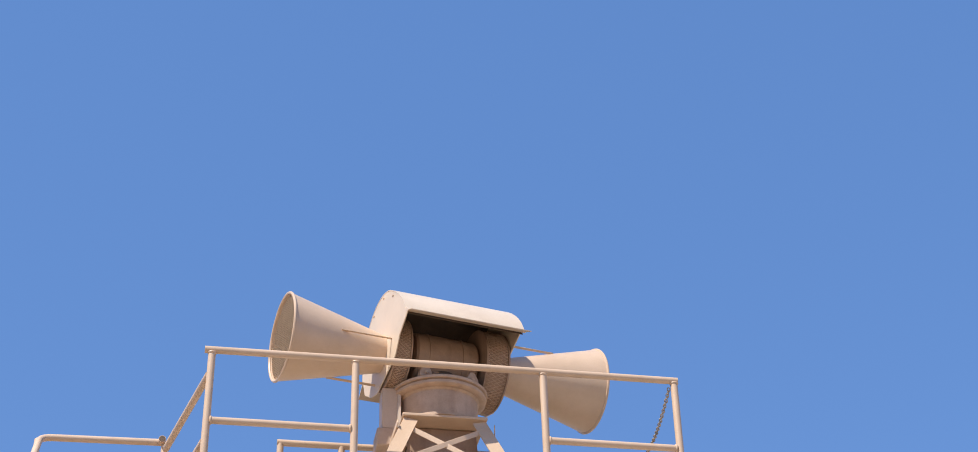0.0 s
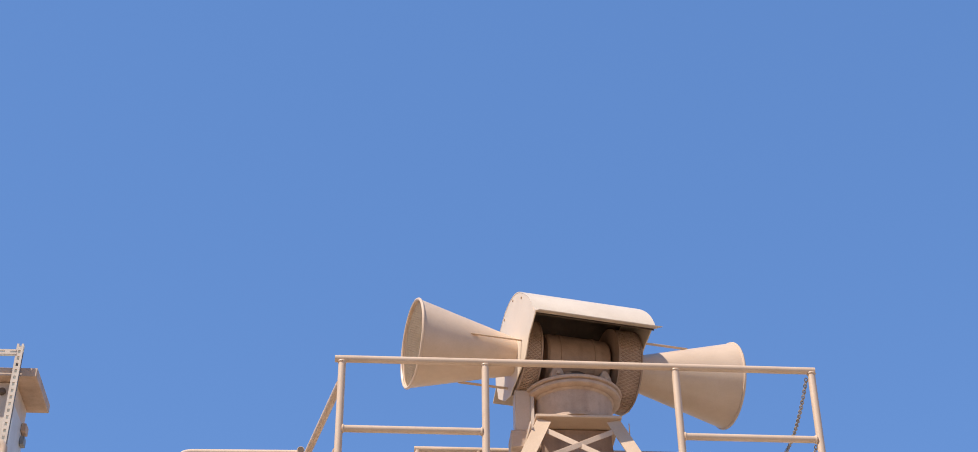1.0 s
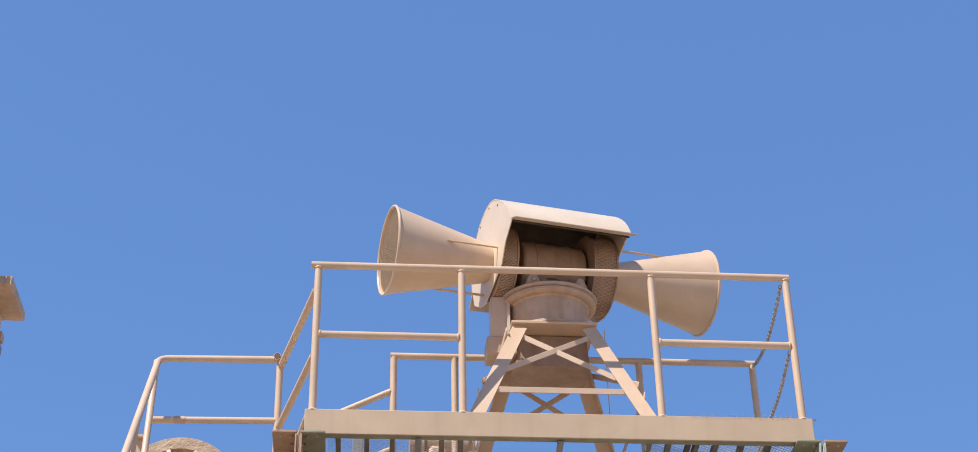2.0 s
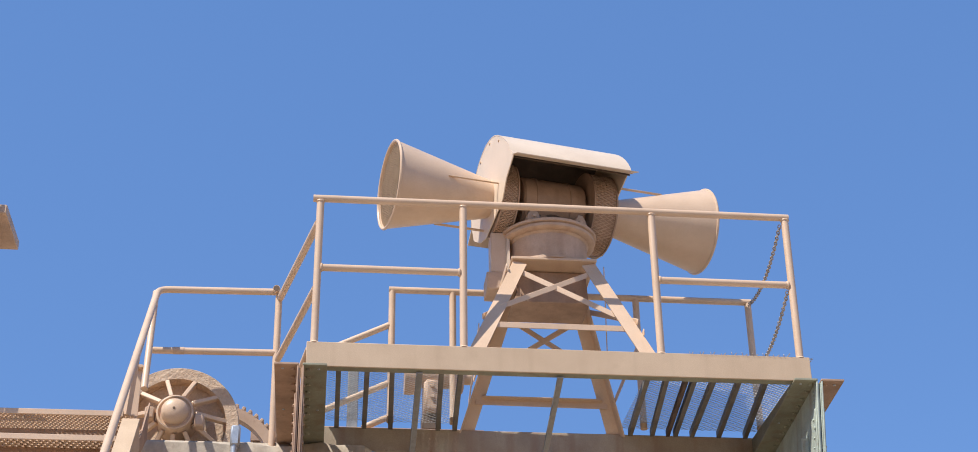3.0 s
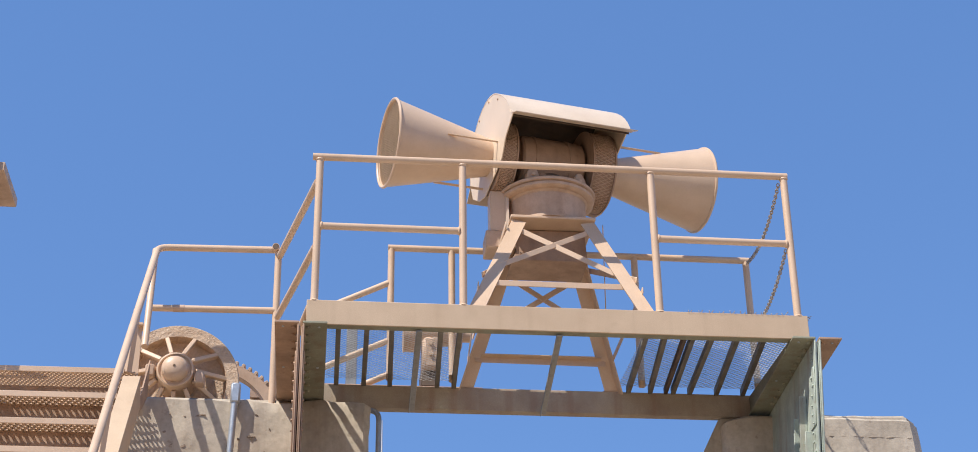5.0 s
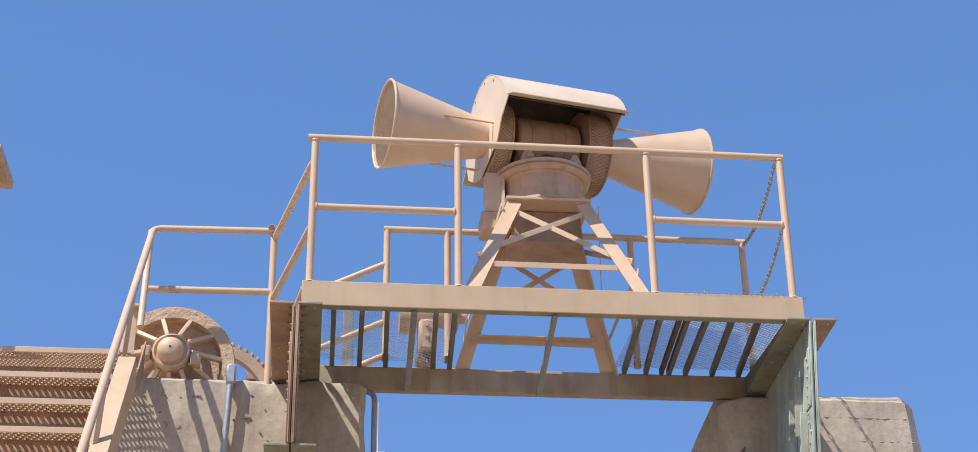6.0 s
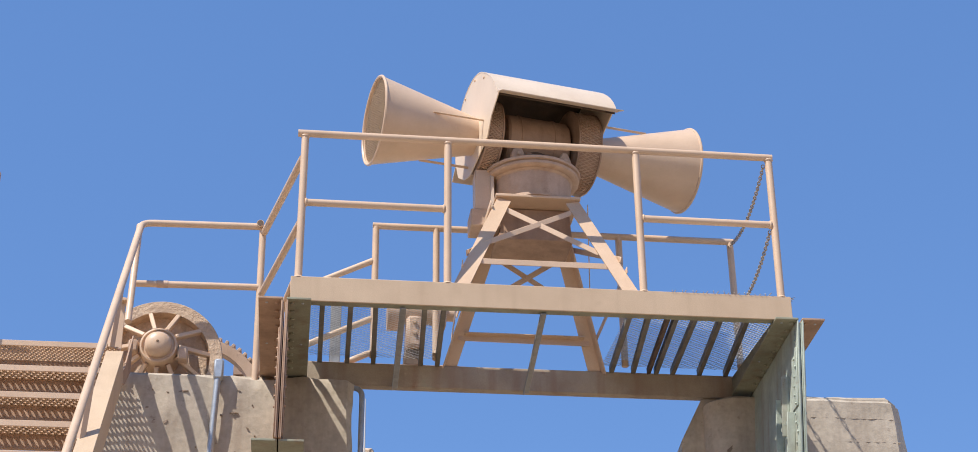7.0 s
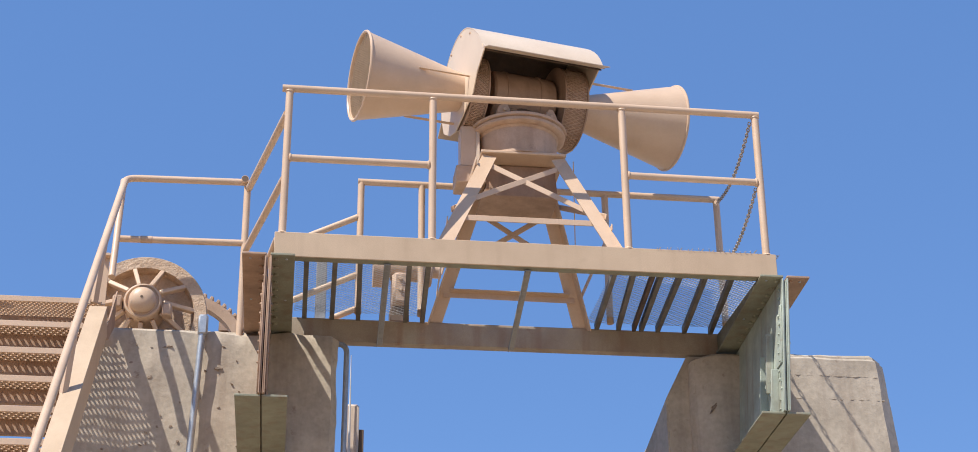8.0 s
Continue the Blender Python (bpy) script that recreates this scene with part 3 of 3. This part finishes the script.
def hexmesh(x0, x1, y0, y1, z, r, wire):
    """A sheet of hexagon openings seen from below."""
    b = bmesh.new()
    dx, dy = r * math.sqrt(3), r * 1.5
    for j in range(int((y1 - y0) / dy)):
        cy = y0 + (j + 0.5) * dy
        for i in range(int((x1 - x0) / dx)):
            cx = x0 + (i + 0.5 * (j % 2) + 0.5) * dx
            if cx + dx > x1:
                continue
            for k in (0, 1, 2):
                a0, a1 = radians(30 + 60 * k), radians(90 + 60 * k)
                bar((cx + r * math.cos(a0), cy + r * math.sin(a0), z), (cx + r * math.cos(a1), cy + r * math.sin(a1), z), wire, 0.012, b, bevel=0)
    return b


for i in range(20):
    y = 10.0 - 0.247 * i
    z = 5.632 - 0.274 * i
    t = part("tread", box((SX - 1.243, y, z - 0.040), (SX - 0.060, y + 0.012, z), 0.003), TAN, stair)
    part("tread_lip", box((SX - 1.243, y + 0.0125, z - 0.010), (SX - 0.060, y + 0.05, z - 0.001), 0.002), TAN, t)
    # back and pan browned to paint the shade under each tread
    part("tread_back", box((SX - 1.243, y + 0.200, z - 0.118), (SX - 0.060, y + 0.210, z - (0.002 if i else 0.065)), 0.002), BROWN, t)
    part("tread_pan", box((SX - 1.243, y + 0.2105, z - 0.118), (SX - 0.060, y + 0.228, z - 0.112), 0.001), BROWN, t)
    part("tread_mesh", hexmesh(SX - 1.24, SX - (0.060 if i else -0.04), y + 0.014, y + (0.198 if i else 0.50), z - 0.016, 0.024 if i else 0.018, 0.019 if i else 0.010), TAN, t, "hexagon mesh tread", False)
for y in (10.02, 9.10, 8.18, 7.26, 6.34):
    part("handrail_bracket", bar((SX - 0.040, y, front_of(y) - 0.02), (SX - 0.012, y - 0.02, front_of(y) + 0.44), 0.046, 0.030), TAN, stair)

# ---- siren tower ----
TX, TY = 1.575, 10.0
tower = thing("siren_tower", (TX, TY, ZT), "tan steel angle tower carrying the siren", "tower")
PT = 6.735                         # underside of the top plate
feet = [(0.925, 9.30), (2.175, 9.30), (1.0, 10.76), (2.20, 10.76)]
heads = [(1.285, 9.71), (1.870, 9.71), (1.285, 10.27), (1.870, 10.27)]
for (fx, fy), (hx, hy) in zip(feet, heads):
    inw = (1 if fx < TX else -1, 1 if fy < TY else -1)
    part("leg", angle_iron((fx, fy, ZT), (hx, hy, PT), inw, 0.10, 0.010), TAN, tower)
    part("foot_plate", box((fx - 0.02 + 0.05 * inw[0] - 0.05, fy - 0.01, ZT), (fx + 0.02 + 0.05 * inw[0] + 0.05, fy + 0.09, ZT + 0.010), 0.002), TAN, tower)


def on_leg(i, t):
    (fx, fy), (hx, hy) = feet[i], heads[i]
    return Vector((fx + (hx - fx) * t, fy + (hy - fy) * t, ZT + (PT - ZT) * t))


def brace(p, q, wide, parent=tower, mat=TAN):
    p, q = Vector(p), Vector(q)
    d = (q - p).normalized() * 0.035
    part("cross_brace", bar(p - d, q + d, 0.007, wide, up=(0, 0, 1)), mat, parent)


brace((1.112, 9.430, 6.095), (1.999, 9.430, 6.095), 0.042)
brace((1.332, 9.680, 6.631), (1.926, 9.500, 6.241), 0.038)
brace((1.182, 9.506, 6.275), (1.816, 9.668, 6.623), 0.038)
brace((1.137, 10.640, 6.040), (2.053, 10.640, 6.032), 0.050)
# lip added to keep the sun off the rear brace
part("brace_shade_lip", box((1.15, 10.575, 6.055), (2.045, 10.636, 6.062), 0.001), TAN, tower)
brace((1.215, 10.545, 6.235), (1.805, 10.355, 6.560), 0.044)
brace((1.955, 10.533, 6.272), (1.397, 10.366, 6.547), 0.044)
for a, b_ in ((0, 2), (1, 3)):
    off = Vector((-0.006 if a == 0 else 0.006, 0, 0))
    brace(on_leg(a, 0.22) + off, on_leg(b_, 0.22) + off, 0.044)
    brace(on_leg(a, 0.35) + off * 2.5, on_leg(b_, 0.90) + off * 2.5, 0.040)
    brace(on_leg(a, 0.90) + off * 4.0, on_leg(b_, 0.40) + off * 4.0, 0.040)
for x, s_ in ((1.165, 1), (2.03, -1)):
    y, z = 10.60, 6.13
    part("gusset_plate", prism([(x, z + 0.06), (x + s_ * 0.02, z + 0.14), (x + s_ * 0.13, z + 0.20), (x + s_ * 0.10, z + 0.13)], "y", 10.556, 10.564, 0.001), TAN, tower)
part("top_plate", box((1.27, 9.68, PT), (1.88, 10.30, PT + 0.022), 0.004), TAN, tower)
# housing browned: the shade from the siren above is in its colour
part("lower_box", prism([(1.33, PT - 0.004), (1.83, PT - 0.004), (1.83, PT - 0.18), (1.85, 6.485), (1.29, 6.485), (1.33, PT - 0.18)], "y", 9.86, 10.20, 0.006), BROWN, tower, "sheet metal housing between the legs, siren's shade put into its brown")

# ---- siren ----
AX = 7.32
siren = thing("dual_horn_siren", (TX, 9.97, PT + 0.022), "large tan outdoor warning siren with two horns and a curved hood", "siren", turn=12.0)
H = AX - (PT + 0.022)            # axis height above the siren's foot


def spart(name, bm, mat, parent=None, label="", smooth=True):
    return part(name, bm, mat, parent or siren, label, smooth, local=True)


spart("pedestal", lathe([(0.0, 0.300), (0.02, 0.300), (0.02, 0.285), (0.205, 0.285), (0.22, 0.300)], 56, None, "z"), TAN_OLD)
spart("flange_ring", lathe([(z - 0.035, r) for z, r in ((0.256, 0.30), (0.258, 0.330), (0.270, 0.346), (0.288, 0.349), (0.292, 0.336), (0.298, 0.336), (0.303, 0.358), (0.320, 0.361), (0.332, 0.346), (0.334, 0.22))], 64, None, "z"), TAN_OLD)
# neck coloured dark to paint the shaded gap below the motor
spart("neck", lathe([(0.2995, 0.20), (0.43, 0.15)], 40, None, "z"), DARK)
# motor and foot darkened to brown: the hood's shade is in the colour
spart("motor", lathe([(-0.235, 0.10), (-0.235, 0.185), (-0.22, 0.20), (-0.14, 0.202), (-0.138, 0.208), (-0.12, 0.208), (-0.118, 0.202), (0.12, 0.202), (0.122, 0.209), (0.14, 0.209), (0.142, 0.202), (0.235, 0.2), (0.25, 0.185), (0.25, 0.10)], 48, None, "x", at=(0, 0, H)), BROWN, None, "motor barrel, hood's shade put into its brown")
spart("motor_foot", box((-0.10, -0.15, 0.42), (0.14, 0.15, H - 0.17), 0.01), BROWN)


for x in (-0.19, 0.17):
    foot = spart("bearing_bracket", prism([(x - 0.05, 0.2995), (x + 0.05, 0.2995), (x + 0.045, 0.345), (x + 0.018, 0.40), (x - 0.018, 0.40), (x - 0.045, 0.345)], "y", -0.25, -0.19, 0.006), TAN_OLD)
    spart("bolt", bolts([(x, -0.2505, 0.335)], "-y", 0.014, 0.014), TAN, foot)


def drum(x0, x1, r, name):
    # housing browned likewise, painting the shade below the hood
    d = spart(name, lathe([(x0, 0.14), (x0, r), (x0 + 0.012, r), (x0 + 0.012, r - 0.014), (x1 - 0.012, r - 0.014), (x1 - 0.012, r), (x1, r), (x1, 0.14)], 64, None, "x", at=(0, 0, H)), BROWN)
    # perforated band: narrow upright slots between bars
    b = bmesh.new()
    n, rows = 64, 6
    w = (x1 - x0 - 0.03) / rows
    for i in range(n):
        for k in range(rows):
            a = 2 * math.pi * (i + 0.5 * (k % 2)) / n
            c = Vector((x0 + 0.015 + w * (k + 0.5), (r - 0.010) * math.cos(a), H + (r - 0.010) * math.sin(a)))
            e = Vector((0, -math.sin(a), math.cos(a)))
            o = Vector((0, math.cos(a), math.sin(a)))
            for k2 in (-1, 1):
                bar(c - Vector((w * 0.52, 0, 0)) - e * (0.009 * k2), c + Vector((w * 0.52, 0, 0)) + e * (0.009 * k2), 0.0045, 0.012, b, up=o, bevel=0)
    spart("perforated_band", b, TAN_OLD, d, "perforated sheet band", False)
    return d


drum(-0.430, -0.300, 0.280, "rotor_housing")
drum(0.27, 0.455, 0.305, "rotor_housing")

# hood: bent sheet with flared lips
arc = [(-0.475, 0.118), (-0.428, 0.140)]
for i in range(0, 25):
    a = radians(170 - 175 * i / 24)
    arc.append((0.415 * math.cos(a), 0.07 + 0.415 * math.sin(a)))
arc += [(0.412, -0.04), (0.50, -0.125)]


def reach(w, h):
    """The front of the hood reaches out and dips a little."""
    k = max(0.0, -w - 0.25) / 0.225 * 0.17
    return (w - k, h - 0.56 * k)


arc = [reach(w, h) for w, h in arc]


def sheet(profile, x0, x1, t):
    b = bmesh.new()
    rows = []
    for k, (w, h) in enumerate(profile):
        p = Vector((0, *profile[max(k - 1, 0)]))
        q = Vector((0, *profile[min(k + 1, len(profile) - 1)]))
        d = (q - p).normalized()
        nrm = Vector((0, -d.z, d.y))
        rows.append([b.verts.new((x, w + nrm.y * s, H + h + nrm.z * s)) for x, s in ((x0, 0), (x1, 0), (x1, t), (x0, t))])
    for a, c in zip(rows, rows[1:]):
        for j in range(4):
            b.faces.new((a[j], a[(j + 1) % 4], c[(j + 1) % 4], c[j]))
    b.faces.new(rows[0])
    b.faces.new(rows[-1])
    return b


HX0, HX1 = -0.452, 0.474
for i in range(3):
    a = radians(64 + 34 * i)
    spart("screw", bolts([(HX0 + 0.0015, 0.385 * math.cos(a), H + 0.07 + 0.385 * math.sin(a))], "-x", 0.009, 0.006), TAN_OLD)
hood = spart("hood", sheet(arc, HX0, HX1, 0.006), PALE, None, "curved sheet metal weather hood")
# added dark sheet under the hood: its shade is put into the colour
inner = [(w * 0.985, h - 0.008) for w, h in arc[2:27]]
spart("hood_shade_sheet", sheet(inner, HX0 + 0.012, HX1 - 0.012, -0.004), DARK, hood, "dark sheet, shade inside the hood put into its colour")
rim_line = arc[3:26] + [(0.405, -0.04), (0.36, -0.16), (0.22, -0.25), (0.08, -0.285), (-0.14, -0.22)]
for x, front_edge in ((HX0 + 0.002, [(-0.31, -0.167), (-0.40, -0.043), (-0.575, 0.065)]),
                      (HX1 - 0.010, [(-0.19, -0.10), (-0.27, 0.03), (-0.474, 0.111)])):
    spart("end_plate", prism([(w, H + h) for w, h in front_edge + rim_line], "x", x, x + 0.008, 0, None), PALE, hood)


def horn(sign, x0, length, r0, r1, rods, lab):
    e = spart("horn", lathe([(sign * x0, r0), (sign * (x0 + 0.03), r0), (sign * (x0 + length), r1), (sign * (x0 + length), r1 - 0.010), (sign * (x0 + 0.03), r0 - 0.010), (sign * x0, r0 - 0.010)], 72, None, "x", closed=True, at=(0, 0, H)), TAN, None, lab)
    m = sign * (x0 + length)
    spart("rolled_rim", sweep([(m, (r1 - 0.002) * math.cos(2 * math.pi * j / 72), H + (r1 - 0.002) * math.sin(2 * math.pi * j / 72)) for j in range(72)], 0.011, 8, None, closed=True), TAN, e)
    # wire grille across the mouth
    b = bmesh.new()
    g = m - sign * 0.016
    rr = r1 - 0.014
    # added dark cone: the shade deep in the mouth is painted on
    spart("mouth_shade_cone", lathe([(sign * (x0 + 0.04), r0 - 0.011), (sign * (x0 + length - 0.024), r1 - 0.0175), (sign * (x0 + length - 0.024), r1 - 0.0205), (sign * (x0 + 0.04), r0 - 0.016)], 48, None, "x", closed=True, at=(0, 0, H)), DARK, e, "dark brown cone, shade inside the horn put into its colour")
    k = 30
    for i in range(1, k):
        c = -rr + 2 * rr * i / k
        hlf = math.sqrt(max(rr * rr - c * c, 0))
        if hlf > 0.02:
            sweep([(g, -hlf, H + c), (g, hlf, H + c)], 0.0044, 5, b)
    spart("mouth_grille", b, GRILLE, e, "wire mesh bird screen")
    # stay rods from the hood to the cone
    for ang in rods:
        c, w = math.cos(radians(ang)), math.sin(radians(ang))
        ra = 0.232
        t = (ra - r0) / (r1 - r0)
        spart("stay_rod", bar((sign * (x0 + length * t + 0.02), ra * c, H + ra * w), (sign * (x0 - 0.02), ra * c, H + ra * w), 0.006, 0.018, up=(0, c, w)), TAN, e)
    return e


horn(-1, 0.40, 0.80, 0.135, 0.325, (178, 62, 302), "tan conical horn with a screened mouth")
horn(1, 0.49, 0.76, 0.135, 0.325, (120, 62), "tan conical horn facing away from the stair")
# control boxes on the tower
cb = thing("control_box", (1.22, 9.95, 6.80), "narrow upright tan electrical box on the tower", "electrical box", "control boxes")
part("case", box((1.145, 9.86, 6.715), (1.275, 10.02, 7.04), 0.006), TAN, cb)
# pale strip painting the light along the box's right edge
part("lit_strip", box((1.255, 9.845, 6.72), (1.282, 9.8595, 7.035), 0.003), CREAM, cb, "pale strip, light on the box put into its colour")
cb = thing("control_box", (1.22, 9.95, 6.60), "small brown junction box under the electrical box", "electrical box", "control boxes")
part("case", box((1.11, 9.84, 6.575), (1.325, 10.06, 6.708), 0.006), TAN_OLD, cb)

# ---- wheel on the pier ----
WY = 10.95
wheel = thing("spoked_wheel", (-1.065, WY, 5.18), "large cast tan hoist wheel with a domed hub", "wheel")
WC = (-1.075, WY, 5.875)


def around(profile, n=72):
    return lathe(profile, n, None, "y", closed=True, at=WC)


part("rim", around([(-0.10, 0.450), (-0.09, 0.456), (0.09, 0.456), (0.10, 0.450), (0.10, 0.38), (0.02, 0.355), (-0.06, 0.355), (-0.10, 0.365)]), CAST, wheel)
part("disc", around([(0.0, 0.37), (0.02, 0.37), (0.02, 0.05), (0.0, 0.05)]), CAST, wheel)
HC = (WC[0], WC[1], WC[2] + 0.034)
part("hub", lathe([(0.0, 0.138), (-0.255, 0.136), (-0.272, 0.131), (-0.275, 0.120), (-0.260, 0.110), (-0.263, 0.098), (-0.30, 0.095), (-0.328, 0.078), (-0.343, 0.046), (-0.347, 0.008)], 40, None, "y", at=HC), TAN, wheel)
# flat dark disc in place of the hole's shade
part("hub_hole_shade", lathe([(-0.3475, 0.010), (-0.3495, 0.010)], 10, None, "y", at=HC), DARK, wheel)
for i in range(11):
    a = 2 * math.pi * (i + 0.2) / 11
    c, s = math.cos(a), math.sin(a)
    p0 = Vector((HC[0] + 0.140 * c, WY - 0.20, HC[2] + 0.140 * s))
    p1 = Vector((WC[0] + 0.365 * c, WY - 0.07, WC[2] + 0.365 * s))
    part("spoke", bar(p0, p1, 0.032, 0.05, up=(0, 1, 0), bevel=0.005), TAN, wheel)
for a in (-8, 172):
    c, s = math.cos(radians(a)), math.sin(radians(a))
    part("clamp_block", box((WC[0] + 0.18 * c - 0.034, WY - 0.28, WC[2] + 0.18 * s - 0.045), (WC[0] + 0.18 * c + 0.034, WY - 0.16, WC[2] + 0.18 * s + 0.045), 0.01), TAN_OLD, wheel)
gear = thing("gear_wheel", (-0.85, 11.25, 5.75), "toothed tan gear ring behind the hoist wheel", "gear")
GC = (-0.83, 11.25, 5.675)
b = lathe([(-0.05, 0.52), (0.05, 0.52), (0.05, 0.44), (-0.05, 0.44)], 72, None, "y", closed=True, at=GC)
part("ring", b, TAN_OLD, gear)
b = bmesh.new()
for i in range(60):
    a = 2 * math.pi * i / 60
    c, s = math.cos(a), math.sin(a)
    bar((GC[0] + 0.515 * c, GC[1], GC[2] + 0.515 * s), (GC[0] + 0.55 * c, GC[1], GC[2] + 0.55 * s), 0.024, 0.10, b, up=(0, 1, 0), bevel=0.003)
part("teeth", b, TAN_OLD, gear)

# ---- conduits, pole and small things ----
con = thing("conduit", (-0.65, 10.45, 4.5), "grey metal conduit with a junction fitting on the pier", "conduit")
CY = 10.462
part("pipe", sweep([(-0.80, CY, 0.0), (-0.649, CY, 4.70), (-0.622, CY, 5.58)], 0.024), ZINC, con)
part("fitting", box((-0.652, CY - 0.03, 5.575), (-0.585, CY + 0.045, 5.725), 0.012), ZINC, con, "grey conduit body")
for z in (1.2, 3.4):
    x = -0.622 - 0.0307 * (5.58 - z)
    part("clamp", box((x - 0.05, CY - 0.005, z), (x + 0.05, YW + 0.02, z + 0.03), 0.003), ZINC, con)
con2 = thing("conduit", (0.40, 10.64, 0.0), "grey conduit bending into the platform beside the pier", "conduit")
part("pipe", sweep(bent([(0.30, 10.70, 5.64), (0.405, 10.64, 5.61), (0.385, 10.64, 0.0)], 0.07), 0.020), ZINC, con2)

# ---- things behind the gate opening ----
post = thing("gate_post", (0.57, 13.0, 0.0), "cream concrete post with a rounded top", "post")
part("shaft", box((0.487, 12.92, 0.0), (0.615, 13.10, 5.94), 0.02), CREAM, post)
part("side_plate", box((0.617, 12.95, 0.0), (0.66, 13.05, 5.72), 0.004), DARK, post)
mast = thing("aerial_rod", (0.53, 12.88, 0.0), "thin white whip aerial beside the post", "aerial")
part("rod", sweep([(0.533, 12.88, 0.0), (0.533, 12.88, 5.5), (0.529, 12.88, 6.37)], [0.016, 0.012, 0.003], 8), WHITE, mast)

hb = thing("hoist_beam", (0.9, 12.4, 5.18), "brown steel beam on short columns behind the platform", "beam")
part("beam", box((-0.6, 12.30, 6.33), (1.35, 12.55, 6.475), 0.004), BROWN, hb)
for x, z in ((-0.5, 5.18), (0.15, 5.18)):
    part("column", box((x - 0.08, 12.32, z), (x + 0.08, 12.5, 6.329), 0.004), BROWN, hb)

gx, gy = 0.925, 12.4
hoist = thing("hoist_gearbox", (gx, gy, 6.476), "tan cast hoist gearbox behind the platform", "machinery")
part("pedestal", box((gx - 0.10, gy - 0.09, 6.4755), (gx + 0.06, gy + 0.12, 6.62), 0.01), DARK, hoist)
part("housing", box((gx - 0.09, gy - 0.14, 6.62), (gx + 0.06, gy + 0.12, 6.92), 0.03), TAN_OLD, hoist)
part("shaft", lathe([(-0.24, 0.06), (-0.10, 0.07), (-0.10, 0.10), (0.16, 0.10), (0.16, 0.06), (0.34, 0.06)], 28, None, "x", at=(gx, gy, 6.99)), TAN, hoist)
part("coupling", lathe([(-0.25, 0.13), (-0.13, 0.13), (-0.12, 0.11)], 28, None, "x", at=(gx, gy, 6.96)), TAN_OLD, hoist)
part("coupling", lathe([(0.15, 0.12), (0.25, 0.12), (0.26, 0.09)], 28, None, "x", at=(gx, gy, 6.97)), TAN_OLD, hoist)
for zz in (6.75, 6.85):
    part("bolt", bolts([(gx - 0.02, gy - 0.142, zz)], "-y", 0.02, 0.02), TAN, hoist)
pl = thing("steel_column", (0.23, 12.37, 6.476), "grey steel column behind the platform", "column")
part("shaft", box((0.19, 12.33, 6.4755), (0.28, 12.42, 7.25), 0.004), STEEL, pl)

# ---- cabinet tower beside the stair ----
kx, ky = -3.007, 13.005
cab = thing("cabinet_tower", (kx - 0.6, ky + 0.6, 0.0), "tall cream cabinet with an overhanging cap and perforated strut", "cabinet")
part("body", box((kx - 1.464, ky + 0.122, 0.0), (kx - 0.201, ky + 0.683, 8.774), 0.006), CREAM, cab)
# added sheet: sky light on this side is put in as white
part("skylit_side", box((kx - 0.2, ky + 0.146, 0.0), (kx - 0.189, ky + 0.659, 8.549), 0.002), WHITE, cab, "white side sheet, sky light put into its colour")
part("cap", box((kx - 1.586, ky, 8.777), (kx, ky + 0.732, 8.868), 0.006), TAN_OLD, cab)
part("latch", box((kx - 0.188, ky + 0.512, 8.469), (kx - 0.14, ky + 0.634, 8.555), 0.006), TAN_OLD, cab)
part("latch", box((kx - 0.188, ky + 0.537, 8.347), (kx - 0.146, ky + 0.634, 8.433), 0.006), STEEL, cab)
part("knob", lathe([(0, 0.035), (-0.025, 0.035), (-0.035, 0.025)], 12, None, "y", at=(kx - 0.317, ky + 0.122 - 0.002, 8.671)), DARK, cab)


def strut(p, q, w, n, parent):
    """A slotted steel channel: two flanges, web between the slots."""
    p, q = Vector(p), Vector(q)
    d = q - p
    length = d.length
    d.normalize()
    s = d.cross(Vector((0, 1, 0))).normalized()
    b = bmesh.new()
    for k in (-1, 1):
        o = s * (k * w * 0.34)
        bar(p + o, q + o, w * 0.32, 0.012, b, up=(0, 1, 0), bevel=0)
    step = length / n
    for i in range(n):
        a = p + d * (step * i)
        bar(a, a + d * step * 0.5, w * 0.36, 0.012, b, up=(0, 1, 0), bevel=0)
    part("slotted_strut", b, CREAM, parent, "pale slotted steel channel")
    part("strut_back", bar(p + Vector((0, 0.035, 0)), q + Vector((0, 0.035, 0)), w * 0.98, 0.006, None, up=(0, 1, 0), bevel=0), STEEL, parent)


strut((kx - 0.183, ky - 0.085, 6.474), (kx - 0.174, ky - 0.085, 9.073), 0.063, 38, cab)
strut((kx - 1.037, ky - 0.091, 8.982), (kx - 0.201, ky - 0.091, 8.982), 0.051, 8, cab)
rl = thing("cabinet_railing", (-2.6, 9.8, 0.0), "bent tan pipe railing before the cabinet", "railing", "pipe railings")
part("hoop", sweep(bent([(-2.9, 9.80, 6.51), (-2.36, 9.80, 6.51), (-2.36, 9.80, 0.0)], 0.08), 0.026), TAN, rl)
part("hoop", sweep(bent([(-2.6, 9.55, 6.1), (-2.42, 9.80, 6.45), (-2.42, 9.85, 5.5)], 0.06), 0.022), TAN, rl)
